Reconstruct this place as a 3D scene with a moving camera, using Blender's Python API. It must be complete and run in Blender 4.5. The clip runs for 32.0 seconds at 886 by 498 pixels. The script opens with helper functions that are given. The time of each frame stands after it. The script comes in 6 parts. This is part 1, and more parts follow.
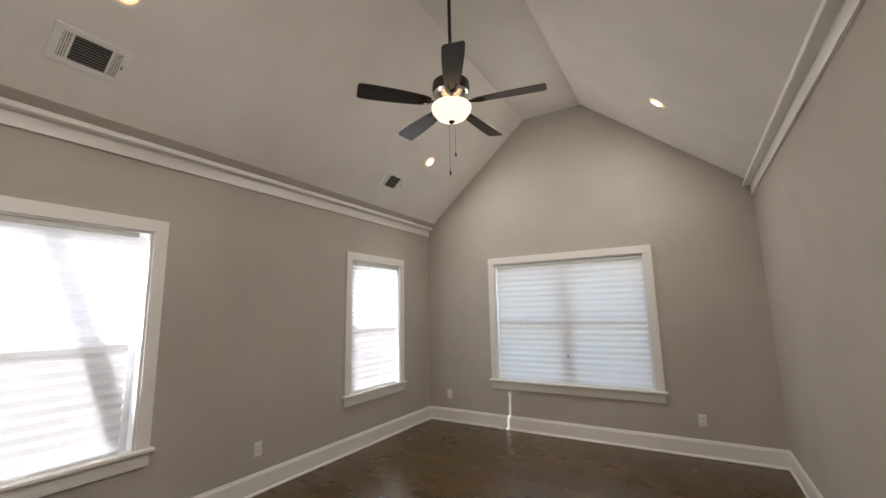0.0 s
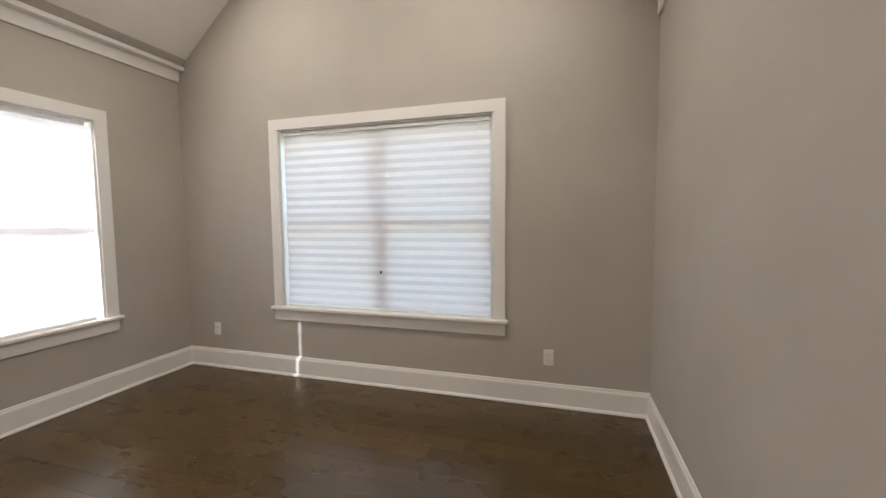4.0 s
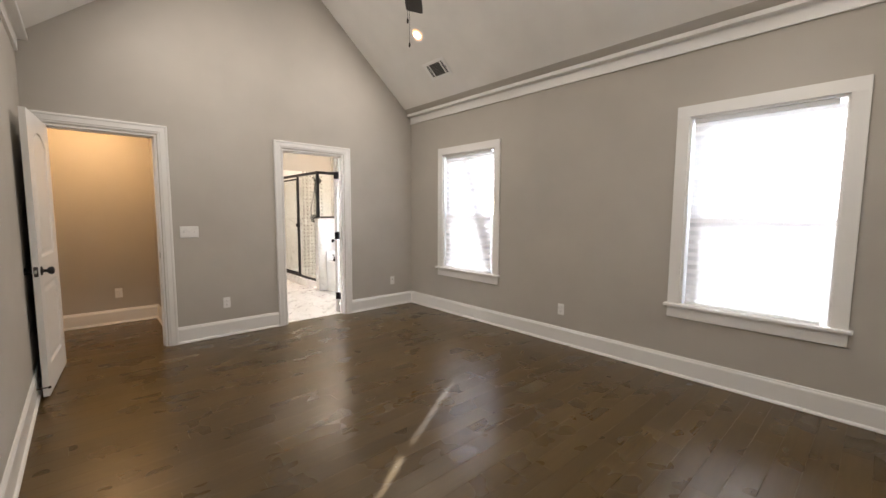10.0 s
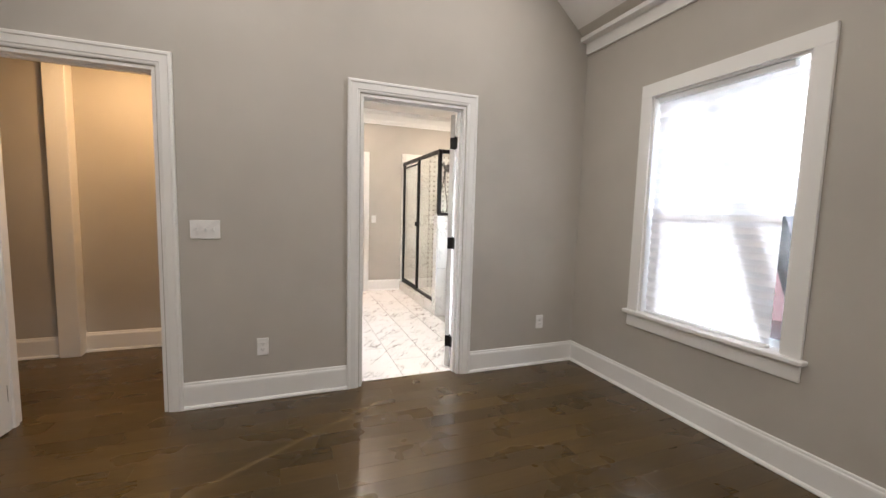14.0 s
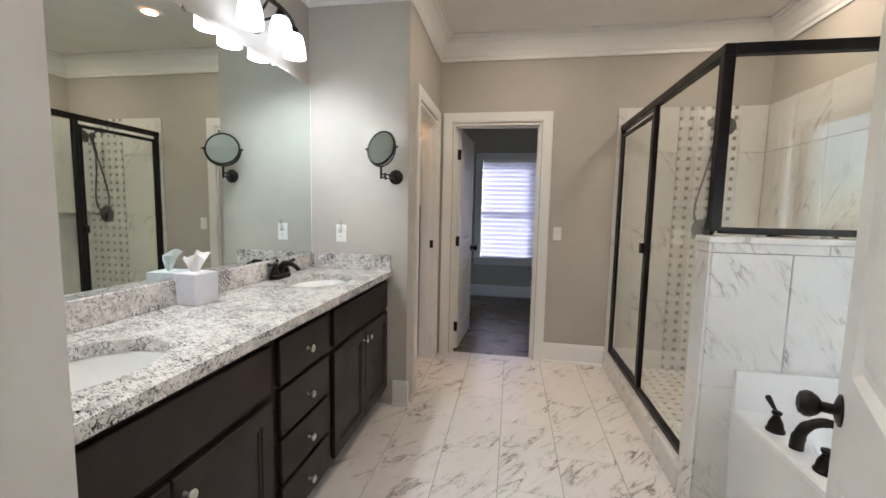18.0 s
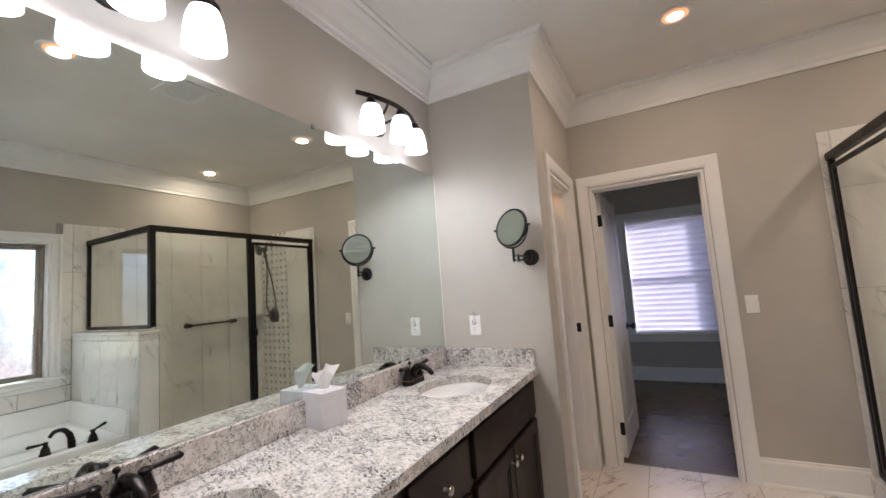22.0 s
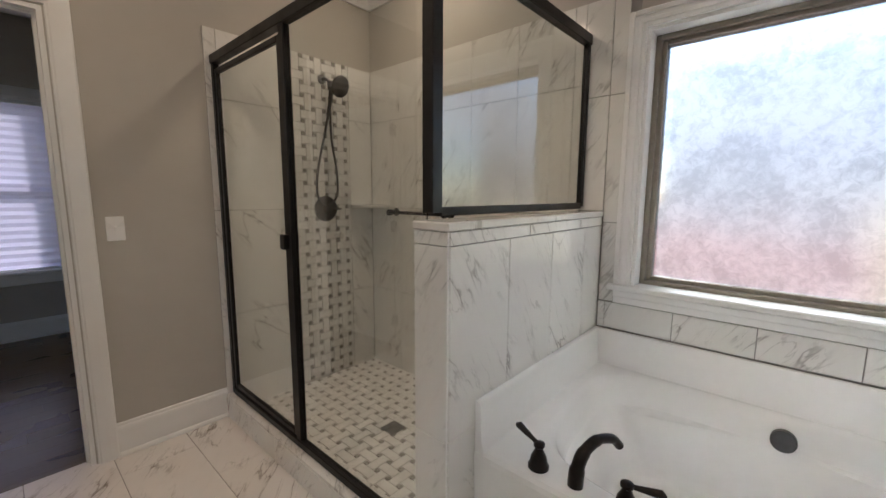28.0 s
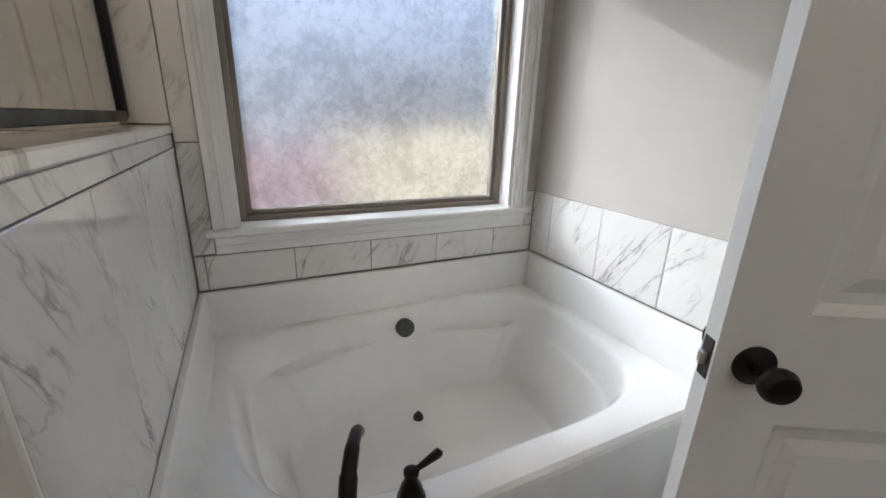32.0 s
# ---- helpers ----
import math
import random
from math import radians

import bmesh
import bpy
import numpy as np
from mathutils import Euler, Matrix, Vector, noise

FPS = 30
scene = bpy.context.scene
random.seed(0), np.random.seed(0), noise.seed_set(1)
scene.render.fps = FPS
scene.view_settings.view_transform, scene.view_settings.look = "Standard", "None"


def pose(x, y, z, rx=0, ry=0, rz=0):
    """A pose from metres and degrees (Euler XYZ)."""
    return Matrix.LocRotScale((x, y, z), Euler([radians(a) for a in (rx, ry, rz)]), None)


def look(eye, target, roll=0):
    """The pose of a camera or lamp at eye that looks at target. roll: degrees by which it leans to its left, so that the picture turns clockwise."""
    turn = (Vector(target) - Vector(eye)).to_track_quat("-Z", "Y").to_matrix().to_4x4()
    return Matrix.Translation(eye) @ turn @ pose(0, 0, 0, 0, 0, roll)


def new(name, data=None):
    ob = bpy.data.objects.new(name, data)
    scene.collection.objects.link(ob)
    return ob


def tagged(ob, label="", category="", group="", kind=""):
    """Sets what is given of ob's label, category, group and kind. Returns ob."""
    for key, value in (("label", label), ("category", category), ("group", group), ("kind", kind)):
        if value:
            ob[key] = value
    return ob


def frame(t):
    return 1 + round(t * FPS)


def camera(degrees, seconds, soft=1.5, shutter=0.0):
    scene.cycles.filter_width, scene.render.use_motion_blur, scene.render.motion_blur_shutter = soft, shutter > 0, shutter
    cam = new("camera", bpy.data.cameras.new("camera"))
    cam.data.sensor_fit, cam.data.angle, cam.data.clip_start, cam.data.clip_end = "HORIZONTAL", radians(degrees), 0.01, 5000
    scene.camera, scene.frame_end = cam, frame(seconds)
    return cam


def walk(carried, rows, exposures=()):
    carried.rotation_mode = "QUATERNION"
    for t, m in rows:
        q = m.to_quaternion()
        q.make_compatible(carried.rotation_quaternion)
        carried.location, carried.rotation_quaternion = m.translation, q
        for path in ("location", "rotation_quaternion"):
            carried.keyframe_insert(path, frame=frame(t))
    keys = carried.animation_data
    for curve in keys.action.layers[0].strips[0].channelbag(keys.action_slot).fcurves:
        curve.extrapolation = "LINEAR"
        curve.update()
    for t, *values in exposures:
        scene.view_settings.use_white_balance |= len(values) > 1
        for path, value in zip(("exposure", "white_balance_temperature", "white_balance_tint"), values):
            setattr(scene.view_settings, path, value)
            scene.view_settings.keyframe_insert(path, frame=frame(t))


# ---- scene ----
cam = camera(95.9, 32.0)
PATH = [
    (0, (-0.089, 0.074, 1.48), (-1.111, 1.766, 1.787), -1.1),
    (0.5, (-0.079, 0.082, 1.446), (-1.109, 1.791, 1.587), -1.1),
    (1, (-0.063, 0.13, 1.437), (-1.062, 1.863, 1.447), -1.1),
    (1.5, (-0.072, 0.261, 1.4), (-1.024, 2.018, 1.324), -1.2),
    (2, (-0.114, 0.586, 1.41), (-0.86, 2.439, 1.305), -1.8),
    (2.5, (-0.115, 0.935, 1.375), (-0.656, 2.858, 1.284), -1.1),
    (3, (-0.065, 1.31, 1.346), (-0.604, 3.232, 1.221), -0.2),
    (3.5, (-0.033, 1.725, 1.331), (-0.562, 3.65, 1.205), -0.9),
    (4, (0.012, 2.15, 1.322), (-0.562, 4.06, 1.18), -0.5),
    (4.5, (0.024, 2.575, 1.302), (-0.596, 4.47, 1.145), -0.3),
    (6.5, (0.058, 4.054, 1.199), (-1.405, 5.413, 1.081), 0.5),
    (7, (0.05, 4.282, 1.231), (-1.711, 5.219, 1.092), 1.7),
    (7.5, (-0.009, 4.455, 1.268), (-1.964, 4.836, 1.094), 2.0),
    (8, (0.043, 4.533, 1.305), (-1.895, 4.083, 1.103), 2.5),
    (8.5, (0.15, 4.536, 1.319), (-1.532, 3.475, 1.098), 1.2),
    (9, (0.186, 4.513, 1.316), (-1.301, 3.189, 1.132), 0.6),
    (9.5, (0.22, 4.5, 1.328), (-1.178, 3.08, 1.157), 0.5),
    (10, (0.248, 4.496, 1.332), (-1.083, 3.014, 1.149), 0.3),
    (10.5, (0.226, 4.49, 1.326), (-1.03, 2.945, 1.13), 0.3),
    (11, (0.181, 4.447, 1.309), (-1.002, 2.846, 1.112), 0.5),
    (11.5, (0.064, 4.229, 1.281), (-1.048, 2.578, 1.096), 0.8),
    (12, (-0.125, 3.977, 1.261), (-1.167, 2.277, 1.101), 1.3),
    (12.5, (-0.368, 3.704, 1.278), (-1.278, 1.928, 1.141), 2.3),
    (13, (-0.558, 3.355, 1.285), (-1.387, 1.541, 1.14), 2.0),
    (13.5, (-0.79, 2.994, 1.273), (-1.573, 1.162, 1.1), 1.6),
    (15.5, (-1.496, 1.493, 1.286), (-1.916, -0.447, 1.065), 2.1),
    (16, (-1.615, 1.151, 1.295), (-1.923, -0.812, 1.068), 2.0),
    (16.5, (-1.769, 0.805, 1.301), (-1.912, -1.180, 1.097), 2.0),
    (17, (-1.815, 0.480, 1.303), (-1.855, -1.511, 1.113), 2.0),
    (17.5, (-1.819, 0.144, 1.288), (-1.691, -1.844, 1.106), 1.6),
    (18, (-1.842, -0.038, 1.298), (-1.507, -2.0, 1.106), 1.2),
    (18.5, (-1.823, -0.158, 1.298), (-1.311, -2.082, 1.113), 0.6),
    (19, (-1.768, -0.277, 1.304), (-1.119, -2.164, 1.17), -0.1),
    (19.5, (-1.745, -0.307, 1.322), (-0.984, -2.157, 1.294), -1.1),
    (20, (-1.72, -0.299, 1.361), (-0.886, -2.114, 1.476), -2.3),
    (20.5, (-1.721, -0.303, 1.381), (-0.837, -2.078, 1.642), -3.5),
    (21, (-1.726, -0.304, 1.392), (-0.817, -2.051, 1.743), -4.3),
    (21.5, (-1.718, -0.316, 1.388), (-0.799, -2.058, 1.738), -4.8),
    (22, (-1.727, -0.327, 1.372), (-0.789, -2.083, 1.562), -4.2),
    (22.5, (-1.73, -0.34, 1.32), (-0.801, -2.11, 1.255), -3.0),
    (23, (-1.744, -0.328, 1.277), (-0.859, -2.097, 0.984), -1.8),
    (23.5, (-1.758, -0.287, 1.232), (-0.937, -2.048, 0.756), -0.5),
    (24, (-1.806, -0.216, 1.214), (-1.058, -1.975, 0.628), 0.7),
    (24.5, (-1.852, -0.166, 1.217), (-1.179, -1.942, 0.590), 1.3),
    (26.5, (-1.791, -0.483, 1.258), (-1.778, -2.426, 0.784), 0.7),
    (27, (-1.808, -0.705, 1.266), (-2.165, -2.641, 0.917), -0.1),
    (27.5, (-1.856, -0.915, 1.275), (-2.781, -2.666, 0.994), 0.2),
    (28, (-1.857, -1.141, 1.288), (-3.333, -2.463, 1.018), 0.3),
    (28.5, (-1.909, -1.287, 1.277), (-3.746, -2.046, 1.051), 0.5),
    (29, (-2.054, -1.401, 1.277), (-4.032, -1.637, 1.09), 0.1),
    (29.5, (-2.149, -1.472, 1.314), (-4.13, -1.242, 1.156), 1.0),
    (30, (-2.217, -1.578, 1.331), (-4.125, -0.98, 1.262), 1.7),
    (30.5, (-2.237, -1.616, 1.338), (-4.08, -0.841, 1.324), 2.6),
    (31, (-2.245, -1.628, 1.334), (-4.054, -0.783, 1.226), 3.1),
    (31.5, (-2.251, -1.626, 1.294), (-4.017, -0.763, 0.926), 2.7),
    (32, (-2.249, -1.629, 1.254), (-3.96, -0.796, 0.64), 1.8),
]
# exposures of the clip's camera: seconds, stops
EXPOSURES = [(0.0, 2.85, 5800, 10), (2.0, 3.1, 5800, 10), (4.5, 3.1, 5900, 10), (7.0, 2.6, 6600, 6), (8.0, 2.5, 6500, 6), (9.0, 3.05, 6300, 8), (10.0, 3.2, 5750, 10), (11.0, 3.2, 5600, 10), (13.5, 3.15, 5550, 10), (16.0, 2.85, 5500, 8), (17.0, 2.42, 5300, 6), (17.6, 2.2, 5350, 6), (18.2, 2.1, 5600, 9), (19.0, 2.05, 5750, 13), (22.0, 1.95, 5750, 14), (24.5, 2.2, 5800, 15), (26.5, 2.2, 5800, 13), (27.2, 2.0, 5800, 12), (28.0, 1.4, 5800, 10), (29.0, 0.95, 5700, 10), (30.0, 0.85, 5650, 10), (32.0, 0.85, 5650, 10)]
walk(cam, [(t, look(eye, target, roll)) for t, eye, target, roll in PATH], EXPOSURES)

# ---- world and sun ----
SUN_WAY = Vector((0.772, 0.474, -0.423)).normalized()      # the way the sunlight travels
world = bpy.data.worlds.new("sky")
scene.world = world
world.use_nodes = True
wn = world.node_tree.nodes
sky = wn.new("ShaderNodeTexSky")
sky.sky_type, sky.sun_disc = "NISHITA", False
sky.dust_density = 0.25
sky.sun_elevation = math.asin(-SUN_WAY.z)
sky.sun_rotation = math.atan2(-SUN_WAY.x, -SUN_WAY.y)
world.node_tree.links.new(sky.outputs[0], wn["Background"].inputs[0])
wn["Background"].inputs[1].default_value = 0.15
sun = new("sun", bpy.data.lights.new("sun", "SUN"))
sun.data.energy, sun.data.angle, sun.data.color = 2.8, radians(0.55), (1.0, 0.95, 0.88)
sun.matrix_world = look((0, 0, 0), SUN_WAY)
sun.location = (-20, -12, 12)

DOWN_W, BATH_W, HALL_W, VAN_W, FAN_TURN = 2.2, 1.75, 2.2, 1.33, -58.9   # lamp powers, the fan's rest


# ---- materials ----
def nodes(name):
    m = bpy.data.materials.new(name)
    m.use_nodes = True
    nt = m.node_tree
    return m, nt, nt.nodes["Principled BSDF"]


def node(nt, kind, **values):
    n = nt.nodes.new("ShaderNode" + kind)
    for key, v in values.items():
        n.inputs[key.replace("_", " ")].default_value = v
    return n


def ramp(nt, source, stops):
    r = nt.nodes.new("ShaderNodeValToRGB")
    while len(r.color_ramp.elements) < len(stops):
        r.color_ramp.elements.new(0.5)
    for e, (at, c) in zip(r.color_ramp.elements, stops):
        e.position = at
        e.color = (*c, 1) if len(c) == 3 else c
    nt.links.new(source, r.inputs[0])
    return r.outputs[0]


def coords(nt, scale=(1, 1, 1), turn=(0, 0, 0), shuffle=0.0):
    """Object coordinates, turned and scaled; shuffle moves them by a random amount for each object."""
    tc = nt.nodes.new("ShaderNodeTexCoord")
    mp = nt.nodes.new("ShaderNodeMapping")
    mp.inputs["Scale"].default_value = scale
    mp.inputs["Rotation"].default_value = [radians(a) for a in turn]
    source = tc.outputs["Object"]
    if shuffle:
        oi = nt.nodes.new("ShaderNodeObjectInfo")
        mul = nt.nodes.new("ShaderNodeVectorMath")
        mul.operation = "MULTIPLY_ADD"
        comb = nt.nodes.new("ShaderNodeCombineXYZ")
        for i in range(3):
            nt.links.new(oi.outputs["Random"], comb.inputs[i])
        mul.inputs[1].default_value = (shuffle, shuffle * 1.7, shuffle * 0.6)
        nt.links.new(comb.outputs[0], mul.inputs[0])
        nt.links.new(source, mul.inputs[2])
        source = mul.outputs[0]
    nt.links.new(source, mp.inputs[0])
    return mp.outputs[0]


def noise_at(nt, vec, scale, detail=4.0, rough=0.55, distortion=0.0):
    n = node(nt, "TexNoise", Scale=scale, Detail=detail, Roughness=rough, Distortion=distortion)
    nt.links.new(vec, n.inputs["Vector"])
    return n.outputs["Fac"]


def bump(nt, bsdf, height, strength, distance):
    b = node(nt, "Bump", Strength=strength, Distance=distance)
    nt.links.new(height, b.inputs["Height"])
    nt.links.new(b.outputs[0], bsdf.inputs["Normal"])


def mixed(nt, fac, a, b, mode="MIX"):
    n = nt.nodes.new("ShaderNodeMix")
    n.data_type, n.blend_type = "RGBA", mode
    for slot, v in ((0, fac), (6, a), (7, b)):
        if isinstance(v, (int, float)):
            n.inputs[slot].default_value = v
        elif isinstance(v, tuple):
            n.inputs[slot].default_value = (*v, 1)
        else:
            nt.links.new(v, n.inputs[slot])
    return n.outputs[2]


def paint(name, colour, rough=0.6, vary=0.05, grain=0.15, size=350.0):
    """Rolled or brushed paint: faint orange peel and a faint large-scale unevenness."""
    m, nt, b = nodes(name)
    vec = coords(nt)
    big = noise_at(nt, vec, 1.7, 3)
    low = tuple(c * (1 - vary) for c in colour)
    high = tuple(min(1, c * (1 + vary)) for c in colour)
    nt.links.new(ramp(nt, big, [(0.3, low), (0.7, high)]), b.inputs["Base Color"])
    b.inputs["Roughness"].default_value = rough
    bump(nt, b, noise_at(nt, vec, size, 2), grain, 0.001)
    return m


def plain(name, colour, rough=0.4, metal=0.0, vary=0.08, scale=30.0, coat=0.0):
    m, nt, b = nodes(name)
    vec = coords(nt)
    f = noise_at(nt, vec, scale, 4)
    nt.links.new(ramp(nt, f, [(0.3, tuple(c * (1 - vary) for c in colour)), (0.7, tuple(min(1, c * (1 + vary)) for c in colour))]), b.inputs["Base Color"])
    rr = ramp(nt, noise_at(nt, vec, scale * 0.3, 3), [(0.3, (max(0.02, rough * 0.8),) * 3), (0.7, (min(1, rough * 1.2),) * 3)])
    nt.links.new(rr, b.inputs["Roughness"])
    b.inputs["Metallic"].default_value = metal
    b.inputs["Coat Weight"].default_value = coat
    return m


def marble(name, white, vein, turn=-50, rough=0.12, amount=1.0, bare=0.42):
    """Polished marble-look porcelain: faint clouds and feathery slanting veins."""
    m, nt, b = nodes(name)
    vec = coords(nt, (1, 1, 1), (0, 0, turn), 37.0)
    wob = noise_at(nt, vec, 9.0, 3)
    stretch = node(nt, "Mapping", Scale=(1.7, 7.5, 1.0))
    nt.links.new(vec, stretch.inputs[0])
    v1 = noise_at(nt, stretch.outputs[0], 0.9, 5, 0.54, 0.35)
    v2 = noise_at(nt, stretch.outputs[0], 2.1, 4, 0.54, 0.3)
    group = noise_at(nt, vec, 4.2, 2)
    cloud = noise_at(nt, vec, 2.2, 3)
    line1 = ramp(nt, v1, [(0.452, (0, 0, 0)), (0.488, (0.15, 0.15, 0.15)), (0.498, (0.95, 0.95, 0.95)), (0.504, (0.95, 0.95, 0.95)), (0.514, (0.15, 0.15, 0.15)), (0.556, (0, 0, 0))])
    line2 = ramp(nt, v2, [(0.486, (0, 0, 0)), (0.499, (0.55, 0.55, 0.55)), (0.503, (0.55, 0.55, 0.55)), (0.514, (0, 0, 0))])
    keep = ramp(nt, group, [(bare, (0.04,) * 3), (bare + 0.15, (amount,) * 3)])
    fray = ramp(nt, wob, [(0.3, (0.45, 0.45, 0.45)), (0.65, (1, 1, 1))])
    soft = ramp(nt, cloud, [(0.35, white), (0.8, tuple(w * 0.88 + v * 0.12 for w, v in zip(white, vein)))])
    lines = mixed(nt, 1.0, mixed(nt, 1.0, mixed(nt, 1.0, line1, line2, "ADD"), keep, "MULTIPLY"), fray, "MULTIPLY")
    nt.links.new(mixed(nt, lines, soft, vein), b.inputs["Base Color"])
    b.inputs["Roughness"].default_value = rough
    bump(nt, b, noise_at(nt, vec, 25, 2), 0.04, 0.001)
    return m


def wood_floor(name, dark, light):
    """Hand-scraped stained boards, grain along x."""
    m, nt, b = nodes(name)
    vec = coords(nt, (1, 1, 1), (0, 0, 0), 53.0)
    grain = node(nt, "Mapping", Scale=(1.2, 14, 14))
    nt.links.new(vec, grain.inputs[0])
    g = noise_at(nt, grain.outputs[0], 4.0, 6, 0.6, 0.2)
    blot = noise_at(nt, vec, 3.0, 2)
    oi = nt.nodes.new("ShaderNodeObjectInfo")
    tone = ramp(nt, oi.outputs["Random"], [(0.0, (0.84, 0.84, 0.84)), (0.5, (1.0, 1.0, 1.0)), (1.0, (1.18, 1.17, 1.14))])
    col = ramp(nt, g, [(0.2, dark), (0.8, light)])
    b.inputs["Specular IOR Level"].default_value = 0.62
    shade_ = ramp(nt, blot, [(0.2, (0.88, 0.88, 0.88)), (0.8, (1.10, 1.09, 1.08))])
    nt.links.new(mixed(nt, 1.0, mixed(nt, 1.0, col, tone, "MULTIPLY"), shade_, "MULTIPLY"), b.inputs["Base Color"])
    nt.links.new(ramp(nt, blot, [(0.2, (0.24, 0.24, 0.24)), (0.8, (0.33, 0.33, 0.33))]), b.inputs["Roughness"])
    wave = node(nt, "Mapping", Scale=(1.0, 5.0, 1.0))
    nt.links.new(vec, wave.inputs[0])
    scraped = noise_at(nt, wave.outputs[0], 5.0, 3, 0.5)
    both = nt.nodes.new("ShaderNodeMath")
    both.operation = "MULTIPLY_ADD"
    both.inputs[1].default_value = 0.12
    nt.links.new(g, both.inputs[0])
    nt.links.new(scraped, both.inputs[2])
    bump(nt, b, both.outputs[0], 0.030, 0.004)
    return m


def granite(name):
    """White granite, closely flecked with grey and black."""
    m, nt, b = nodes(name)
    vec = coords(nt, (1, 1, 1), (0, 0, 24))
    long_ = node(nt, "Mapping", Scale=(0.8, 1.8, 1.3))
    nt.links.new(vec, long_.inputs[0])
    v = long_.outputs[0]
    a = noise_at(nt, v, 74, 5, 0.6, 0.8)
    c = noise_at(nt, v, 90, 4, 0.60, 1.0)
    d = noise_at(nt, vec, 30, 5, 0.65)
    e = noise_at(nt, vec, 9, 3, 0.6)
    base = ramp(nt, d, [(0.36, (0.46, 0.43, 0.405)), (0.48, (0.63, 0.595, 0.56)), (0.62, (0.74, 0.71, 0.675))])
    grey = ramp(nt, mixed(nt, 0.25, a, e), [(0.53, (0, 0, 0)), (0.565, (1, 1, 1))])
    black = ramp(nt, mixed(nt, 0.25, c, e), [(0.564, (0, 0, 0)), (0.594, (1, 1, 1))])
    col = mixed(nt, grey, base, (0.31, 0.29, 0.285))
    col = mixed(nt, black, col, (0.045, 0.040, 0.042))
    nt.links.new(col, b.inputs["Base Color"])
    b.inputs["Roughness"].default_value = 0.13
    return m


def glow(name, colour, strength):
    m, nt, b = nodes(name)
    b.inputs["Base Color"].default_value = (*colour, 1)
    b.inputs["Emission Color"].default_value = (*colour, 1)
    b.inputs["Emission Strength"].default_value = strength
    return m


def fabric(name, colour, through_share):
    """Thin woven shade cloth: lets daylight through, softened."""
    m, nt, b = nodes(name)
    vec = coords(nt)
    weave = noise_at(nt, vec, 260, 3)
    col = ramp(nt, weave, [(0.3, tuple(c * 0.93 for c in colour)), (0.7, colour)])
    nt.links.new(col, b.inputs["Base Color"])
    b.inputs["Roughness"].default_value = 0.9
    b.inputs["Specular IOR Level"].default_value = 0.1
    tr = nt.nodes.new("ShaderNodeBsdfTranslucent")
    nt.links.new(col, tr.inputs[0])
    mx = nt.nodes.new("ShaderNodeMixShader")
    mx.inputs[0].default_value = through_share
    nt.links.new(b.outputs[0], mx.inputs[1])
    nt.links.new(tr.outputs[0], mx.inputs[2])
    nt.links.new(mx.outputs[0], nt.nodes["Material Output"].inputs[0])
    return m


def clear_glass(name, tint=(0.97, 0.99, 0.98), ior=1.45):
    """Clear glass."""
    m, nt, b = nodes(name)
    b.inputs["Base Color"].default_value = (*tint, 1)
    b.inputs["Roughness"].default_value = 0.0
    b.inputs["IOR"].default_value = ior
    b.inputs["Transmission Weight"].default_value = 1.0
    return m


def frosted_glass(name):
    """Dewy frosted film: mostly a soft blur of what lies behind, a little white scatter."""
    m, nt, b = nodes(name)
    vec = coords(nt)
    big = noise_at(nt, vec, 3.4, 6, 0.62, 1.6)
    fine = noise_at(nt, vec, 30, 6, 0.7, 0.6)
    mott = mixed(nt, 0.5, big, fine)
    rf = nt.nodes.new("ShaderNodeBsdfRefraction")
    rf.distribution = "BECKMANN"
    rf.inputs["IOR"].default_value = 1.16
    nt.links.new(ramp(nt, mott, [(0.3, (0.30, 0.30, 0.30)), (0.7, (0.46, 0.46, 0.46))]), rf.inputs["Roughness"])
    nt.links.new(ramp(nt, mott, [(0.42, (0.66, 0.67, 0.69)), (0.57, (0.97, 0.98, 0.99))]), rf.inputs[0])
    tl = nt.nodes.new("ShaderNodeBsdfTranslucent")
    nt.links.new(ramp(nt, mott, [(0.40, (0.50, 0.51, 0.53)), (0.58, (0.85, 0.86, 0.88))]), tl.inputs[0])
    tp = nt.nodes.new("ShaderNodeBsdfTransparent")
    m1, m2 = nt.nodes.new("ShaderNodeMixShader"), nt.nodes.new("ShaderNodeMixShader")
    m1.inputs[0].default_value, m2.inputs[0].default_value = 0.11, 0.25
    nt.links.new(rf.outputs[0], m1.inputs[1])
    nt.links.new(tl.outputs[0], m1.inputs[2])
    nt.links.new(m1.outputs[0], m2.inputs[1])
    nt.links.new(tp.outputs[0], m2.inputs[2])
    nt.links.new(m2.outputs[0], nt.nodes["Material Output"].inputs[0])
    return m


def insect_screen(name):
    """Fine dark wire mesh, half open."""
    m, nt, b = nodes(name)
    b.inputs["Base Color"].default_value = (0.05, 0.05, 0.05, 1)
    b.inputs["Roughness"].default_value = 0.7
    tp = nt.nodes.new("ShaderNodeBsdfTransparent")
    mx = nt.nodes.new("ShaderNodeMixShader")
    vec = coords(nt)
    nt.links.new(ramp(nt, noise_at(nt, vec, 6, 2), [(0.3, (0.51, 0.51, 0.51)), (0.7, (0.57, 0.57, 0.57))]), mx.inputs[0])
    nt.links.new(b.outputs[0], mx.inputs[1])
    nt.links.new(tp.outputs[0], mx.inputs[2])
    nt.links.new(mx.outputs[0], nt.nodes["Material Output"].inputs[0])
    return m


